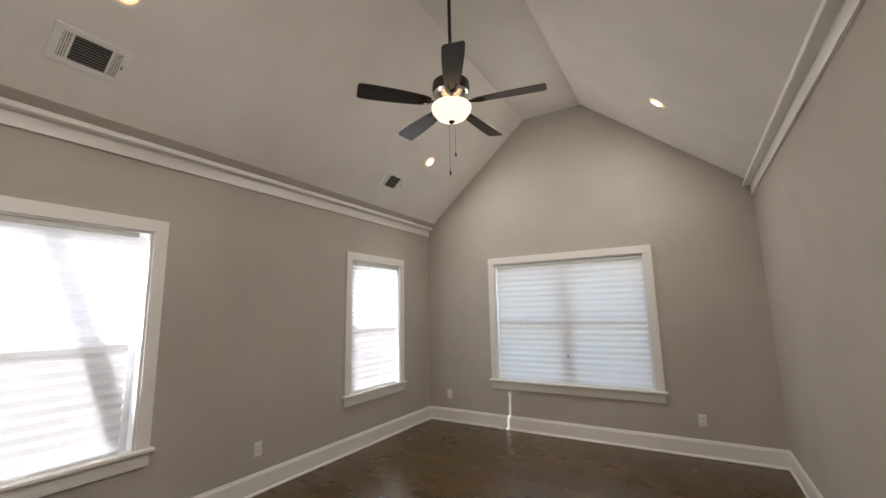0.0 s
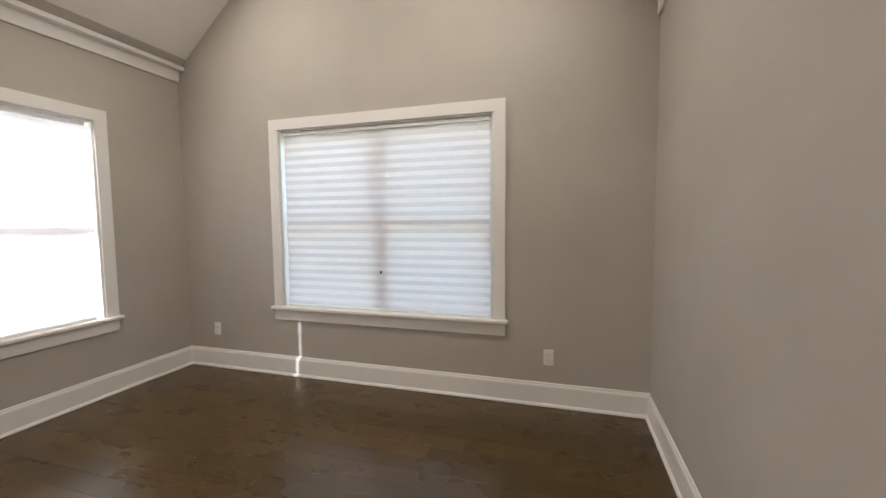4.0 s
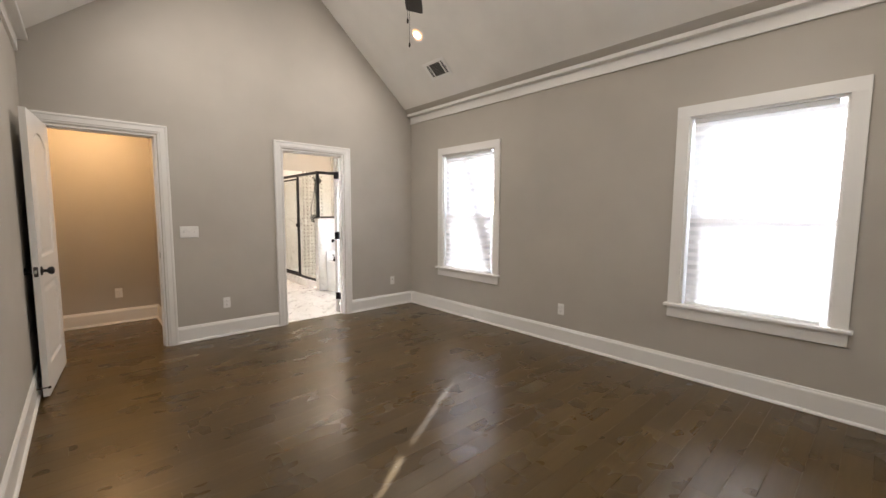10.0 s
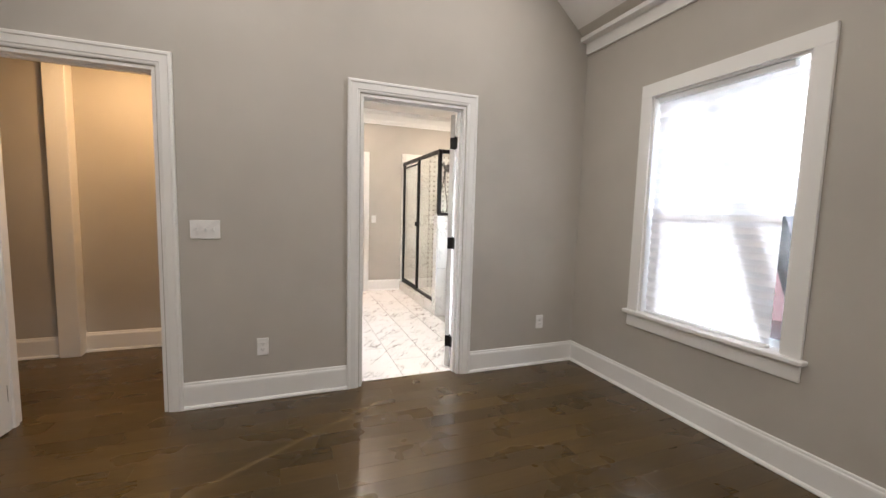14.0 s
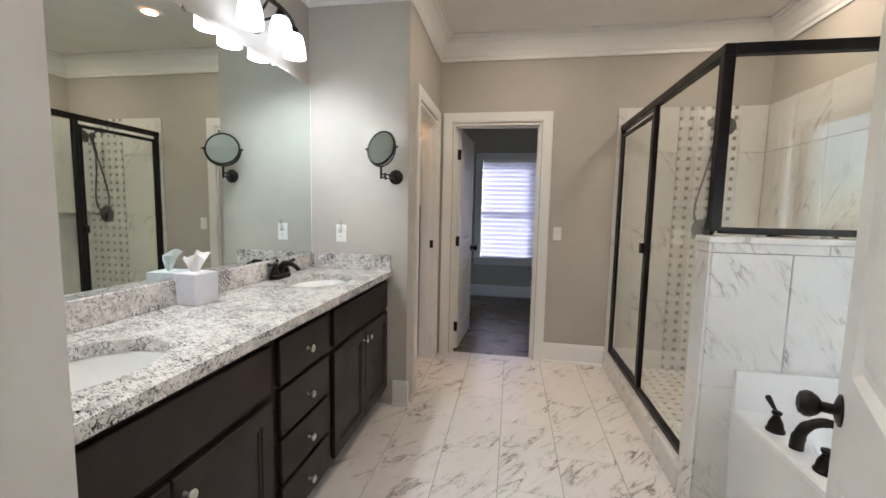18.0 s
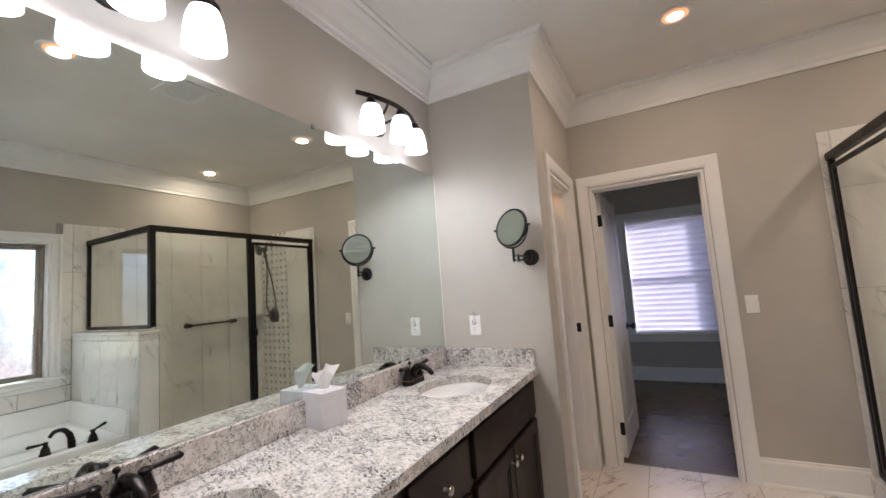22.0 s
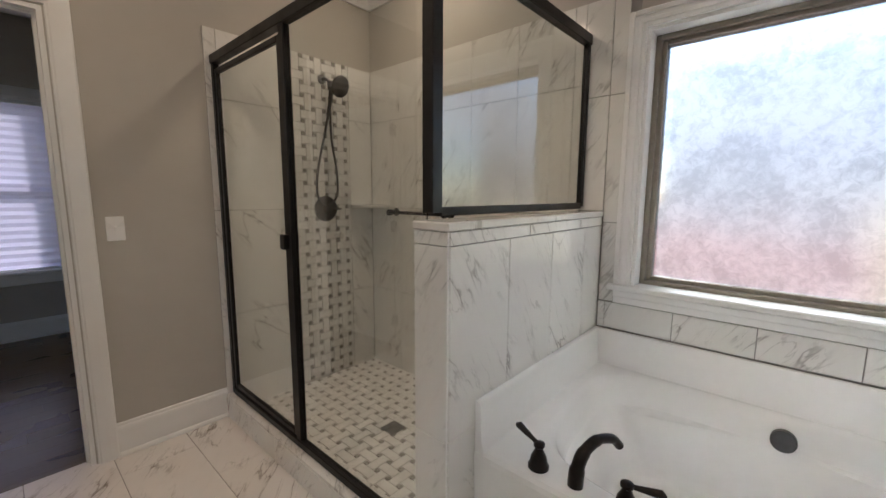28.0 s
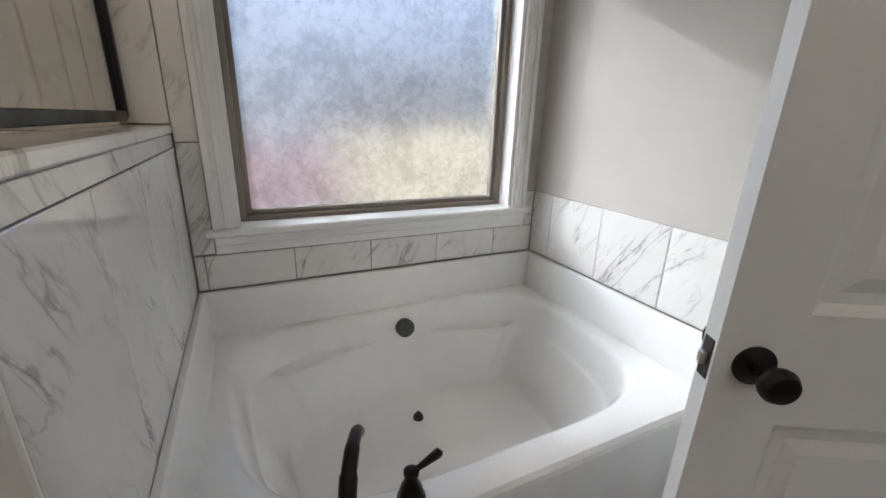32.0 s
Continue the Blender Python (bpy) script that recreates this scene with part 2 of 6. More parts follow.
M_WALL = paint("greige_wall_paint", (0.476, 0.447, 0.402), 0.75)
M_CEIL = paint("white_ceiling_paint", (0.80, 0.78, 0.745), 0.85)
M_TRIM = paint("white_trim_paint", (0.83, 0.82, 0.80), 0.35, 0.02, 0.05, 120)
M_FLOOR = wood_floor("stained_hardwood", (0.060, 0.0365, 0.0086), (0.092, 0.0565, 0.0150))
M_JOINT = plain("dark_joint", (0.030, 0.019, 0.007), 0.7)
M_TILE = marble("marble_floor_tile", (0.80, 0.77, 0.74), (0.24, 0.205, 0.18), -52, 0.18, 1.0)
M_WTILE = marble("marble_wall_tile", (0.80, 0.785, 0.75), (0.29, 0.272, 0.25), -56, 0.10, 0.85, 0.465)
M_GROUT = plain("grey_grout", (0.33, 0.31, 0.29), 0.9)
M_GROUTL = plain("pale_grout", (0.58, 0.56, 0.53), 0.9)
M_MOSW = plain("white_mosaic", (0.76, 0.745, 0.71), 0.2, 0, 0.1, 9)
M_MOSD = plain("grey_mosaic", (0.30, 0.285, 0.255), 0.25, 0, 0.15, 20)
M_SHADE = fabric("pleated_shade_cloth", (0.92, 0.90, 0.92), 0.19)
# copy of the west cloth, passing more light to brighten the sunless north side
M_SHADE_NORTH = fabric("brightened_north_shade_cloth", (0.925, 0.895, 0.89), 0.28)
M_VINYL = plain("white_vinyl", (0.80, 0.81, 0.81), 0.35, 0, 0.02)
# white cloth of the next room, lilac cast of its daylight painted in
M_SHADE_BLUE_LIGHT = fabric("bluish_light_shade_cloth", (0.80, 0.74, 0.92), 0.22)
M_GLASS = clear_glass("clear_glass")
M_SHGLASS = clear_glass("shower_glass", (0.93, 0.96, 0.94), 1.62)
M_FROST = frosted_glass("frosted_glass")
M_SCREEN = insect_screen("insect_screen")
M_BRONZE = plain("dark_bronze", (0.022, 0.018, 0.016), 0.32, 0.75, 0.2, 40)
M_BLACK = plain("matte_black", (0.010, 0.009, 0.009), 0.4, 0.3, 0.1)
M_NICKEL = plain("brushed_nickel", (0.62, 0.60, 0.56), 0.28, 1.0, 0.05)
M_GUN = plain("gunmetal", (0.10, 0.098, 0.095), 0.35, 0.9, 0.1)
M_CAB = plain("espresso_cabinet", (0.018, 0.0115, 0.0095), 0.42, 0, 0.25, 12)
M_CAB.node_tree.nodes["Principled BSDF"].inputs["Specular IOR Level"].default_value = 0.3
M_GRANITE = granite("speckled_granite")
M_PORC = plain("white_porcelain", (0.86, 0.85, 0.83), 0.09, 0, 0.01)
M_ACRYL = plain("white_acrylic", (0.86, 0.855, 0.84), 0.16, 0, 0.01)
M_MIRROR = plain("mirror_silver", (0.80, 0.875, 0.845), 0.004, 1.0, 0.0)
M_PLASTIC = plain("white_plastic", (0.83, 0.82, 0.80), 0.3, 0, 0.01)
M_LOUVRE = plain("grey_louvre", (0.16, 0.155, 0.15), 0.6)
M_SLOT = plain("dark_slot", (0.02, 0.02, 0.02), 0.6)
M_BLADE = plain("espresso_fan_blade", (0.020, 0.012, 0.010), 0.35, 0, 0.2, 9)
M_TAN = plain("tan_window_frame", (0.26, 0.225, 0.18), 0.5, 0, 0.06)
M_PAPER = plain("tissue_paper", (0.86, 0.86, 0.86), 0.9, 0, 0.02)
M_CARTON = plain("grey_carton", (0.68, 0.67, 0.70), 0.55, 0, 0.05, 60)
M_LAMPG = glow("warm_lamp_glass", (1.0, 0.70, 0.38), 0.26)
M_HOT = glow("hot_lamp", (1.0, 0.86, 0.70), 1.6)
M_DOWN = glow("downlight_lens", (1.0, 0.46, 0.20), 0.22)
M_VANG = glow("white_lamp_glass", (1.0, 0.97, 0.94), 1.0)
M_CREAM = paint("cream_cabinet_paint", (0.74, 0.68, 0.56), 0.4, 0.03, 0.05, 120)
M_GROUND = plain("dry_lawn", (0.36, 0.285, 0.135), 0.95, 0, 0.3, 0.6)
M_CLAY = plain("red_clay", (0.30, 0.15, 0.10), 0.95, 0, 0.25, 1.2)
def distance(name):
    """Self-lit backdrop: sunlit soil and lawn, dim trees, pale sky painted as soft emission."""
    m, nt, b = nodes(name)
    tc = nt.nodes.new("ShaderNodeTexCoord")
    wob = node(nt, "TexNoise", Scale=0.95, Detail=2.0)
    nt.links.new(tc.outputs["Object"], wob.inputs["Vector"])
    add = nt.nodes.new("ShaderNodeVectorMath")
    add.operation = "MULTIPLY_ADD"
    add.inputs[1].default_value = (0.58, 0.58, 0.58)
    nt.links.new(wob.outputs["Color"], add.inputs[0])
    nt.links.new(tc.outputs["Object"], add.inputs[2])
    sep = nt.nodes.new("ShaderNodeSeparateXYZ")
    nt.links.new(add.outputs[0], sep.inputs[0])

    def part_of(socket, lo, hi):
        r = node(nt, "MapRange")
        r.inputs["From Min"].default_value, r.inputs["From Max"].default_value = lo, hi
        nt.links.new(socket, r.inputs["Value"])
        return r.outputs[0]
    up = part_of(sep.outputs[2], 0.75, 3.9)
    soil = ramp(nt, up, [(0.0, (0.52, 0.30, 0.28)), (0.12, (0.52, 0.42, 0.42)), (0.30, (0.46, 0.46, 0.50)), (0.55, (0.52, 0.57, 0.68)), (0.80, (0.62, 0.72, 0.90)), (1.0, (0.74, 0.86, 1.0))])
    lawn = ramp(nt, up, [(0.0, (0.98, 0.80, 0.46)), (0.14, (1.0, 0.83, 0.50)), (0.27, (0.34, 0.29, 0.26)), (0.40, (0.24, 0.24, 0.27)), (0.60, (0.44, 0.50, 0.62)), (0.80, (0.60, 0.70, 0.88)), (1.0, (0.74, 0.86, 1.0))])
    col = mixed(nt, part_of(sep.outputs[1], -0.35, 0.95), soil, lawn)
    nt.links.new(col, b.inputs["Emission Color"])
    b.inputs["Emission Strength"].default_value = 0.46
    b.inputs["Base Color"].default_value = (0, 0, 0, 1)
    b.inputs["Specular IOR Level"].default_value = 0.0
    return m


M_FAR = distance("glowing_backdrop")
M_BARK = plain("bark", (0.09, 0.07, 0.055), 0.9, 0, 0.3, 12)
M_COPPER = plain("rubbed_copper", (0.42, 0.19, 0.10), 0.35, 1.0, 0.2, 60)


# ---- mesh helpers ----
def box(bm, x0, y0, z0, x1, y1, z1, c=0.0):
    """A box between two corners; c chamfers its edges."""
    x0, x1 = sorted((x0, x1))
    y0, y1 = sorted((y0, y1))
    z0, z1 = sorted((z0, z1))
    lo, hi = (x0, y0, z0), (x1, y1, z1)
    c = min(c, 0.45 * min(x1 - x0, y1 - y0, z1 - z0))
    if c <= 0:
        v = [bm.verts.new((a, b, d)) for d in (z0, z1) for b in (y0, y1) for a in (x0, x1)]
        for f in ((0, 2, 3, 1), (4, 5, 7, 6), (0, 1, 5, 4), (2, 6, 7, 3), (0, 4, 6, 2), (1, 3, 7, 5)):
            bm.faces.new([v[i] for i in f])
        return
    vs = {}
    for sx in (0, 1):
        for sy in (0, 1):
            for sz in (0, 1):
                s = (sx, sy, sz)
                for k in range(3):
                    p = [(hi if s[i] else lo)[i] + (0 if i == k else (-c if s[i] else c)) for i in range(3)]
                    vs[s, k] = bm.verts.new(p)
    mid = Vector([(a + b) / 2 for a, b in zip(lo, hi)])

    def face(vl):
        f = bm.faces.new(vl)
        f.normal_update()
        if f.normal.dot(f.calc_center_median() - mid) < 0:
            f.normal_flip()
    for k in range(3):
        a, b = [i for i in range(3) if i != k]
        for s in (0, 1):
            q = []
            for u, w in ((0, 0), (1, 0), (1, 1), (0, 1)):
                t = [0, 0, 0]
                t[k], t[a], t[b] = s, u, w
                q.append(vs[tuple(t), k])
            face(q)
    for k in range(3):
        a, b = [i for i in range(3) if i != k]
        for u in (0, 1):
            for w in (0, 1):
                t0, t1 = [0, 0, 0], [0, 0, 0]
                t0[a] = t1[a] = u
                t0[b] = t1[b] = w
                t1[k] = 1
                t0, t1 = tuple(t0), tuple(t1)
                face([vs[t0, a], vs[t1, a], vs[t1, b], vs[t0, b]])
    for s in {key[0] for key in vs}:
        face([vs[s, 0], vs[s, 1], vs[s, 2]])


def lathe(bm, profile, m=Matrix(), seg=20, caps=True):
    """Turns (radius, height) points about z, then moves them by m."""
    rings = []
    for r, z in profile:
        rings.append([bm.verts.new(m @ Vector((r * math.cos(2 * math.pi * i / seg), r * math.sin(2 * math.pi * i / seg), z))) for i in range(seg)])
    for a, b in zip(rings, rings[1:]):
        for i in range(seg):
            bm.faces.new((a[i], a[(i + 1) % seg], b[(i + 1) % seg], b[i]))
    if caps:
        bm.faces.new(rings[0][::-1])
        bm.faces.new(rings[-1])


def along(p0, p1):
    """A matrix that puts z along p0 to p1."""
    d = Vector(p1) - Vector(p0)
    return Matrix.Translation(p0) @ d.to_track_quat("Z", "Y").to_matrix().to_4x4()


def rod(bm, p0, p1, r0, r1=None, seg=12):
    lathe(bm, [(r0, 0), (r0 if r1 is None else r1, (Vector(p1) - Vector(p0)).length)], along(p0, p1), seg)


def tube(bm, pts, radii, seg=10):
    """A tube through points, with a radius at each."""
    pts = [Vector(p) for p in pts]
    if isinstance(radii, (int, float)):
        radii = [radii] * len(pts)
    rings, up = [], Vector((0.31, 0.17, 0.93))
    for i, p in enumerate(pts):
        d = (pts[min(i + 1, len(pts) - 1)] - pts[max(i - 1, 0)]).normalized()
        a = d.cross(up)
        if a.length < 0.1:
            a = d.cross(Vector((1, 0, 0)))
        a.normalize()
        b = d.cross(a)
        rings.append([bm.verts.new(p + radii[i] * (math.cos(2 * math.pi * k / seg) * a + math.sin(2 * math.pi * k / seg) * b)) for k in range(seg)])
    for a, b in zip(rings, rings[1:]):
        for k in range(seg):
            bm.faces.new((a[k], a[(k + 1) % seg], b[(k + 1) % seg], b[k]))
    bm.faces.new(rings[0][::-1])
    bm.faces.new(rings[-1])


def curve_pts(ctrl, n=16):
    """A smooth line through control points."""
    p = [Vector(c) for c in ctrl]
    p = [2 * p[0] - p[1]] + p + [2 * p[-1] - p[-2]]
    out = []
    for i in range(1, len(p) - 2):
        for k in range(n):
            t = k / n
            a, b, c, d = p[i - 1], p[i], p[i + 1], p[i + 2]
            out.append(0.5 * (2 * b + (c - a) * t + (2 * a - 5 * b + 4 * c - d) * t * t + (3 * b - a - 3 * c + d) * t ** 3))
    out.append(p[-2])
    return out


def sweep(bm, profile, path, closed=False):
    """Runs a closed profile of (out, up) along a floor line of (x, y, z), mitred; out is to the line's left."""
    path = [Vector(p) for p in path]
    n = len(path)
    rings = []
    for i in range(n):
        d0 = path[i] - path[i - 1] if (i or closed) else path[1] - path[0]
        d1 = path[(i + 1) % n] - path[i] if (i < n - 1 or closed) else path[-1] - path[-2]
        n0, n1 = Vector((-d0.y, d0.x, 0)).normalized(), Vector((-d1.y, d1.x, 0)).normalized()
        o = (n0 + n1) / max(0.2, 1 + n0.dot(n1))
        rings.append([bm.verts.new(path[i] + o * u + Vector((0, 0, v))) for u, v in profile])
    k = len(profile)
    for i in range(n if closed else n - 1):
        a, b = rings[i], rings[(i + 1) % n]
        for j in range(k):
            bm.faces.new((a[j], a[(j + 1) % k], b[(j + 1) % k], b[j]))
    if not closed:
        bm.faces.new(rings[0])
        bm.faces.new(rings[-1][::-1])


def prism(bm, outline, axis, a, b):
    """Extrudes an outline of two coordinates along an axis from a to b."""
    def at(p, t):
        q = list(p)
        q.insert(axis, t)
        return q
    lo = [bm.verts.new(at(p, a)) for p in outline]
    hi = [bm.verts.new(at(p, b)) for p in outline]
    n = len(outline)
    bm.faces.new(lo[::-1])
    bm.faces.new(hi)
    for i in range(n):
        bm.faces.new((lo[i], lo[(i + 1) % n], hi[(i + 1) % n], hi[i]))


def mesh_of(name, bm, material, smooth=False):
    bmesh.ops.recalc_face_normals(bm, faces=bm.faces)
    me = bpy.data.meshes.new(name)
    bm.to_mesh(me)
    bm.free()
    me.materials.append(material)
    if smooth:
        me.polygons.foreach_set("use_smooth", [True] * len(me.polygons))
        me.set_sharp_from_angle(angle=radians(38))
    return me


def part(name, bm, material, parent, label="", smooth=False):
    ob = new(name, mesh_of(name, bm, material, smooth))
    ob.parent = parent
    if label:
        tagged(ob, label)
    if material.name in ("clear_glass", "shower_glass", "clear_plastic"):
        ob.visible_shadow = False
    return ob


def thing(name, label, category, at=None, group=""):
    """An empty at a thing's base, to carry its parts."""
    ob = new(name)
    ob.empty_display_size = 0.1
    ob.matrix_world = at if at is not None else Matrix()
    return tagged(ob, label, category, group)


def structure(name, bm, material, label="", category="", smooth=False):
    return tagged(new(name, mesh_of(name, bm, material, smooth)), label, category, kind="structure")


def shape(fn, *args, **kw):
    bm = bmesh.new()
    fn(bm, *args, **kw)
    return bm


def boxes(*rows, c=0.0):
    bm = bmesh.new()
    for r in rows:
        box(bm, *r, c=c)
    return bm


def holed(bm, axis, face0, face1, a0, a1, z0, z1, holes):
    """A wall across an axis ('x' or 'y') between two faces, along a0 to a1, with rectangular openings (a, b, low, high)."""
    cuts = sorted({a0, a1, *[h[0] for h in holes], *[h[1] for h in holes]})
    for u, w in zip(cuts, cuts[1:]):
        spans = sorted((h[2], h[3]) for h in holes if h[0] <= u and h[1] >= w)
        low = z0
        for s, e in spans + [(z1, z1)]:
            if s > low + 1e-6:
                if axis == "x":
                    box(bm, face0, u, low, face1, w, s)
                else:
                    box(bm, u, face0, low, w, face1, s)
            low = e


# ---- plan ----
X0, X1, Y0, Y1 = -3.32, 0.575, -0.172, 5.0           # bedroom
RW, RE, RZ = -1.765, -1.005, 4.01                     # flat strip of the vault
SW, SE = 0.863, 0.829                                 # rise of its two slopes
VZW, VZE = RZ - SW * (RW - X0), RZ - SE * (X1 - RE)   # slopes meet the walls
BX0, BX1, BY0, BY1 = -3.745, -0.525, -3.54, -0.30     # bathroom
AY = -0.432                                           # wall at the head of the tub
SX, SY = -1.19, -2.51                                # stub beside the vanity
PY0, PY1, PX = -1.949, -1.840, -2.655                   # pony wall
BH = 2.74
D1, D2, D3, D4 = (-0.305, 0.46), (-2.243, -1.467), (-2.062, -1.316), (-3.43, -2.775)
DH = 2.045
W1, W2, W3, WN = (0.521, 1.411), (3.404, 4.287), (-2.30, -1.37), (-2.266, -0.466)
WZ = (0.60, 2.078)
BW, BWZ = (-1.69, -0.565), (0.880, 1.98)

# ---- walls, ceilings ----
gable = [(X0 - 0.15, 0), (X1 + 0.12, 0), (X1 + 0.12, VZE - SE * 0.12), (RE, RZ), (RW, RZ), (X0 - 0.15, VZW - SW * 0.15)]


def gable_wall(y0, y1, holes, top):
    bm = bmesh.new()
    holed(bm, "y", y0, y1, X0 - 0.15, X1 + 0.12, -0.1, top, holes)
    prism(bm, [(x, z + 0.12) if z > 1 else (x, top) for x, z in gable], 1, y0, y1)
    return bm


structure("wall_north", gable_wall(Y1, Y1 + 0.15, [(*WN, *WZ)], 2.5), M_WALL, "greige painted gable wall with a double window", "wall")
structure("wall_south", gable_wall(Y0, BY1, [(*D1, -0.1, DH), (*D2, -0.1, DH)], 2.5), M_WALL, "greige painted gable wall with two doorways", "wall")
structure("wall_west", shape(holed, "x", X0 - 0.15, X0, BY1, Y1, -0.1, 2.8, [(*W1, *WZ), (*W2, *WZ)]), M_WALL, "greige painted wall with two shaded windows", "wall")
structure("wall_east", boxes((X1, BY1, -0.1, X1 + 0.12, Y1, 2.85)), M_WALL, "long plain greige painted wall", "wall")
under = [(X0 - 0.15, VZW - SW * 0.15), (RW, RZ), (RE, RZ), (X1 + 0.12, VZE - SE * 0.12)]
bm = bmesh.new()
prism(bm, under + [(x, z + 0.12) for x, z in under[::-1]], 1, Y0, Y1)
structure("ceiling_bedroom", bm, M_CEIL, "white vaulted ceiling with a flat strip at the ridge", "ceiling")

structure("wall_bath_west", shape(holed, "x", BX0 - 0.18, BX0, BY0 - 0.12, AY, -0.1, BH, [(*BW, *BWZ)]), M_WALL, "greige painted wall with a frosted window", "wall")
structure("wall_bath_head", boxes((BX0 - 0.18, AY, -0.1, -2.47, BY1 - 0.001, BH)), M_WALL, "greige painted wall at the head of the tub", "wall")
structure("wall_bath_east", boxes((BX1, SY, -0.1, BX1 + 0.12, BY1 - 0.001, BH)), M_WALL, "greige painted wall behind the vanity", "wall")
structure("wall_bath_stub", boxes((SX, SY - 0.12, -0.1, BX1 + 0.12, SY, BH)), M_WALL, "greige painted return wall beside the vanity", "wall")
structure("wall_bath_closet", shape(holed, "x", SX, SX + 0.12, BY0, SY - 0.12, -0.1, BH, [(*D4, -0.1, DH)]), M_WALL, "greige painted wall with a narrow doorway", "wall")
structure("wall_bath_south", shape(holed, "y", BY0 - 0.12, BY0, BX0, 0.7, -0.1, BH, [(*D3, -0.1, DH)]), M_WALL, "greige painted wall with a doorway to the next room", "wall")
structure("wall_closet_far", boxes((0.1, BY0, -0.1, 0.2, SY - 0.12, BH)), M_WALL, "greige painted wall of the small lit closet", "wall")
structure("ceiling_bath", boxes((BX0 - 0.18, BY0 - 0.12, BH, 0.2, BY1, BH + 0.12)), M_CEIL, "flat white bathroom ceiling", "ceiling")

# hall beyond the bedroom door
HY = -1.53
structure("wall_hall_west", boxes((-0.40, HY, -0.1, -0.39, BY1, 2.5)), M_WALL, "greige hall side wall", "wall")
structure("wall_hall_south", boxes((-0.40, HY - 0.12, -0.1, 0.63, HY, 2.5)), M_WALL, "greige hall wall under warm light", "wall")
structure("wall_hall_side", boxes((0.75, HY - 0.05, -0.1, 2.6, HY + 0.07, 2.5)), M_WALL, "greige hall wall past the opening", "wall")
structure("wall_hall_north", boxes((X1 + 0.12, Y0 - 0.10, -0.1, 2.6, Y0, 2.5)), M_WALL, "greige hall wall", "wall")
structure("wall_hall_east", boxes((2.5, HY, -0.1, 2.6, Y0, 2.5)), M_WALL, "greige wall closing the hall", "wall")
structure("ceiling_hall", boxes((-0.40, HY - 0.12, 2.5, 2.6, BY1, 2.6)), M_CEIL, "flat white hall ceiling", "ceiling")

# room beyond the bathroom
RY = -6.15
structure("wall_far_south", shape(holed, "y", RY - 0.15, RY, -4.3, 1.2, -0.1, BH, [(*W3, *WZ)]), M_WALL, "dim greige wall with one shaded window", "wall")
structure("wall_far_west", boxes((-4.4, RY, -0.1, -4.3, BY0 - 0.12, BH)), M_WALL, "dim greige side wall", "wall")
structure("wall_far_east", boxes((1.1, RY, -0.1, 1.2, BY0 - 0.12, BH)), M_WALL, "dim greige side wall", "wall")
structure("ceiling_far", boxes((-4.4, RY - 0.15, BH, 1.2, BY0 - 0.12, BH + 0.12)), M_CEIL, "flat white ceiling of the next room", "ceiling")

# ---- trim ----
BASE = [(0, 0.003), (0.028, 0.003), (0.028, 0.010), (0.022, 0.020), (0.015, 0.024), (0.015, 0.140), (0.013, 0.150), (0.009, 0.156), (0.008, 0.166), (0.004, 0.171), (0, 0.171)]
CW = 0.087


def base_run(label, *runs):
    bm = bmesh.new()
    for r in runs:
        sweep(bm, BASE, [(x, y, 0) for x, y in r])
    structure("baseboard", bm, M_TRIM, label, "baseboard")


base_run("white moulded baseboard round the bedroom",
         [(D2[1] + CW, Y0), (D1[0] - CW, Y0)],
         [(D2[0] - CW, Y0), (X0, Y0), (X0, Y1), (X1, Y1), (X1, Y0 + 0.0), (D1[1] + CW, Y0)][::-1])
base_run("white moulded baseboard in the bathroom",
         [(SX, SY - 0.01), (SX, SY), (SX + 0.09, SY)],
         [(-2.655, BY0), (D3[0] - CW, BY0)])
base_run("white baseboard in the hall", [(-0.39, BY1 - 0.03), (-0.39, HY), (0.63, HY)], [(0.75, HY + 0.07), (2.5, HY + 0.07)])
base_run("white baseboard in the next room", [(-4.3, BY0 - 0.12), (-4.3, RY), (1.1, RY), (1.1, BY0 - 0.12)])

BAND = 0.110
# ledge trim under the slopes
LED = [(0, 0), (0.018, 0), (0.018, 0.084), (0.022, 0.092), (0.076, 0.092), (0.080, 0.096), (0.080, 0.124), (0.076, 0.128), (0, 0.128)]
structure("trim_west", shape(sweep, LED, [(X0, Y1, 2.577), (X0, Y0, 2.577)]), M_TRIM, "white ledge moulding along the wall top", "trim")
structure("trim_east", shape(sweep, LED, [(X1, Y0, 2.577), (X1, Y1, 2.577)]), M_TRIM, "white ledge moulding along the wall top", "trim")
# the wall colour runs on a hand's breadth up the west slope
bm = bmesh.new()
prism(bm, [(x, VZW + SW * (x - X0) - d) for x, d in ((X0 + 0.002, 0.0035), (X0 + BAND, 0.0035), (X0 + BAND, -0.004), (X0 + 0.002, -0.004))], 1, Y0 + 0.001, Y1 - 0.001)
structure("ceiling_band", bm, M_WALL, "greige painted band on the foot of the slope", "ceiling")
# crown round the bathroom
CROWN = [(0, -0.185), (0.014, -0.185), (0.014, -0.160), (0.022, -0.150), (0.030, -0.120), (0.070, -0.055), (0.098, -0.035), (0.098, -0.022), (0.118, -0.016), (0.118, 0), (0, 0)]
structure("crown_moulding", shape(sweep, CROWN, [(x, y, BH) for x, y in ((BX0, BY0), (SX, BY0), (SX, SY), (BX1, SY), (BX1, BY1), (-2.47, BY1), (-2.47, AY), (BX0, AY))], closed=True), M_TRIM, "white crown moulding round the ceiling", "trim")


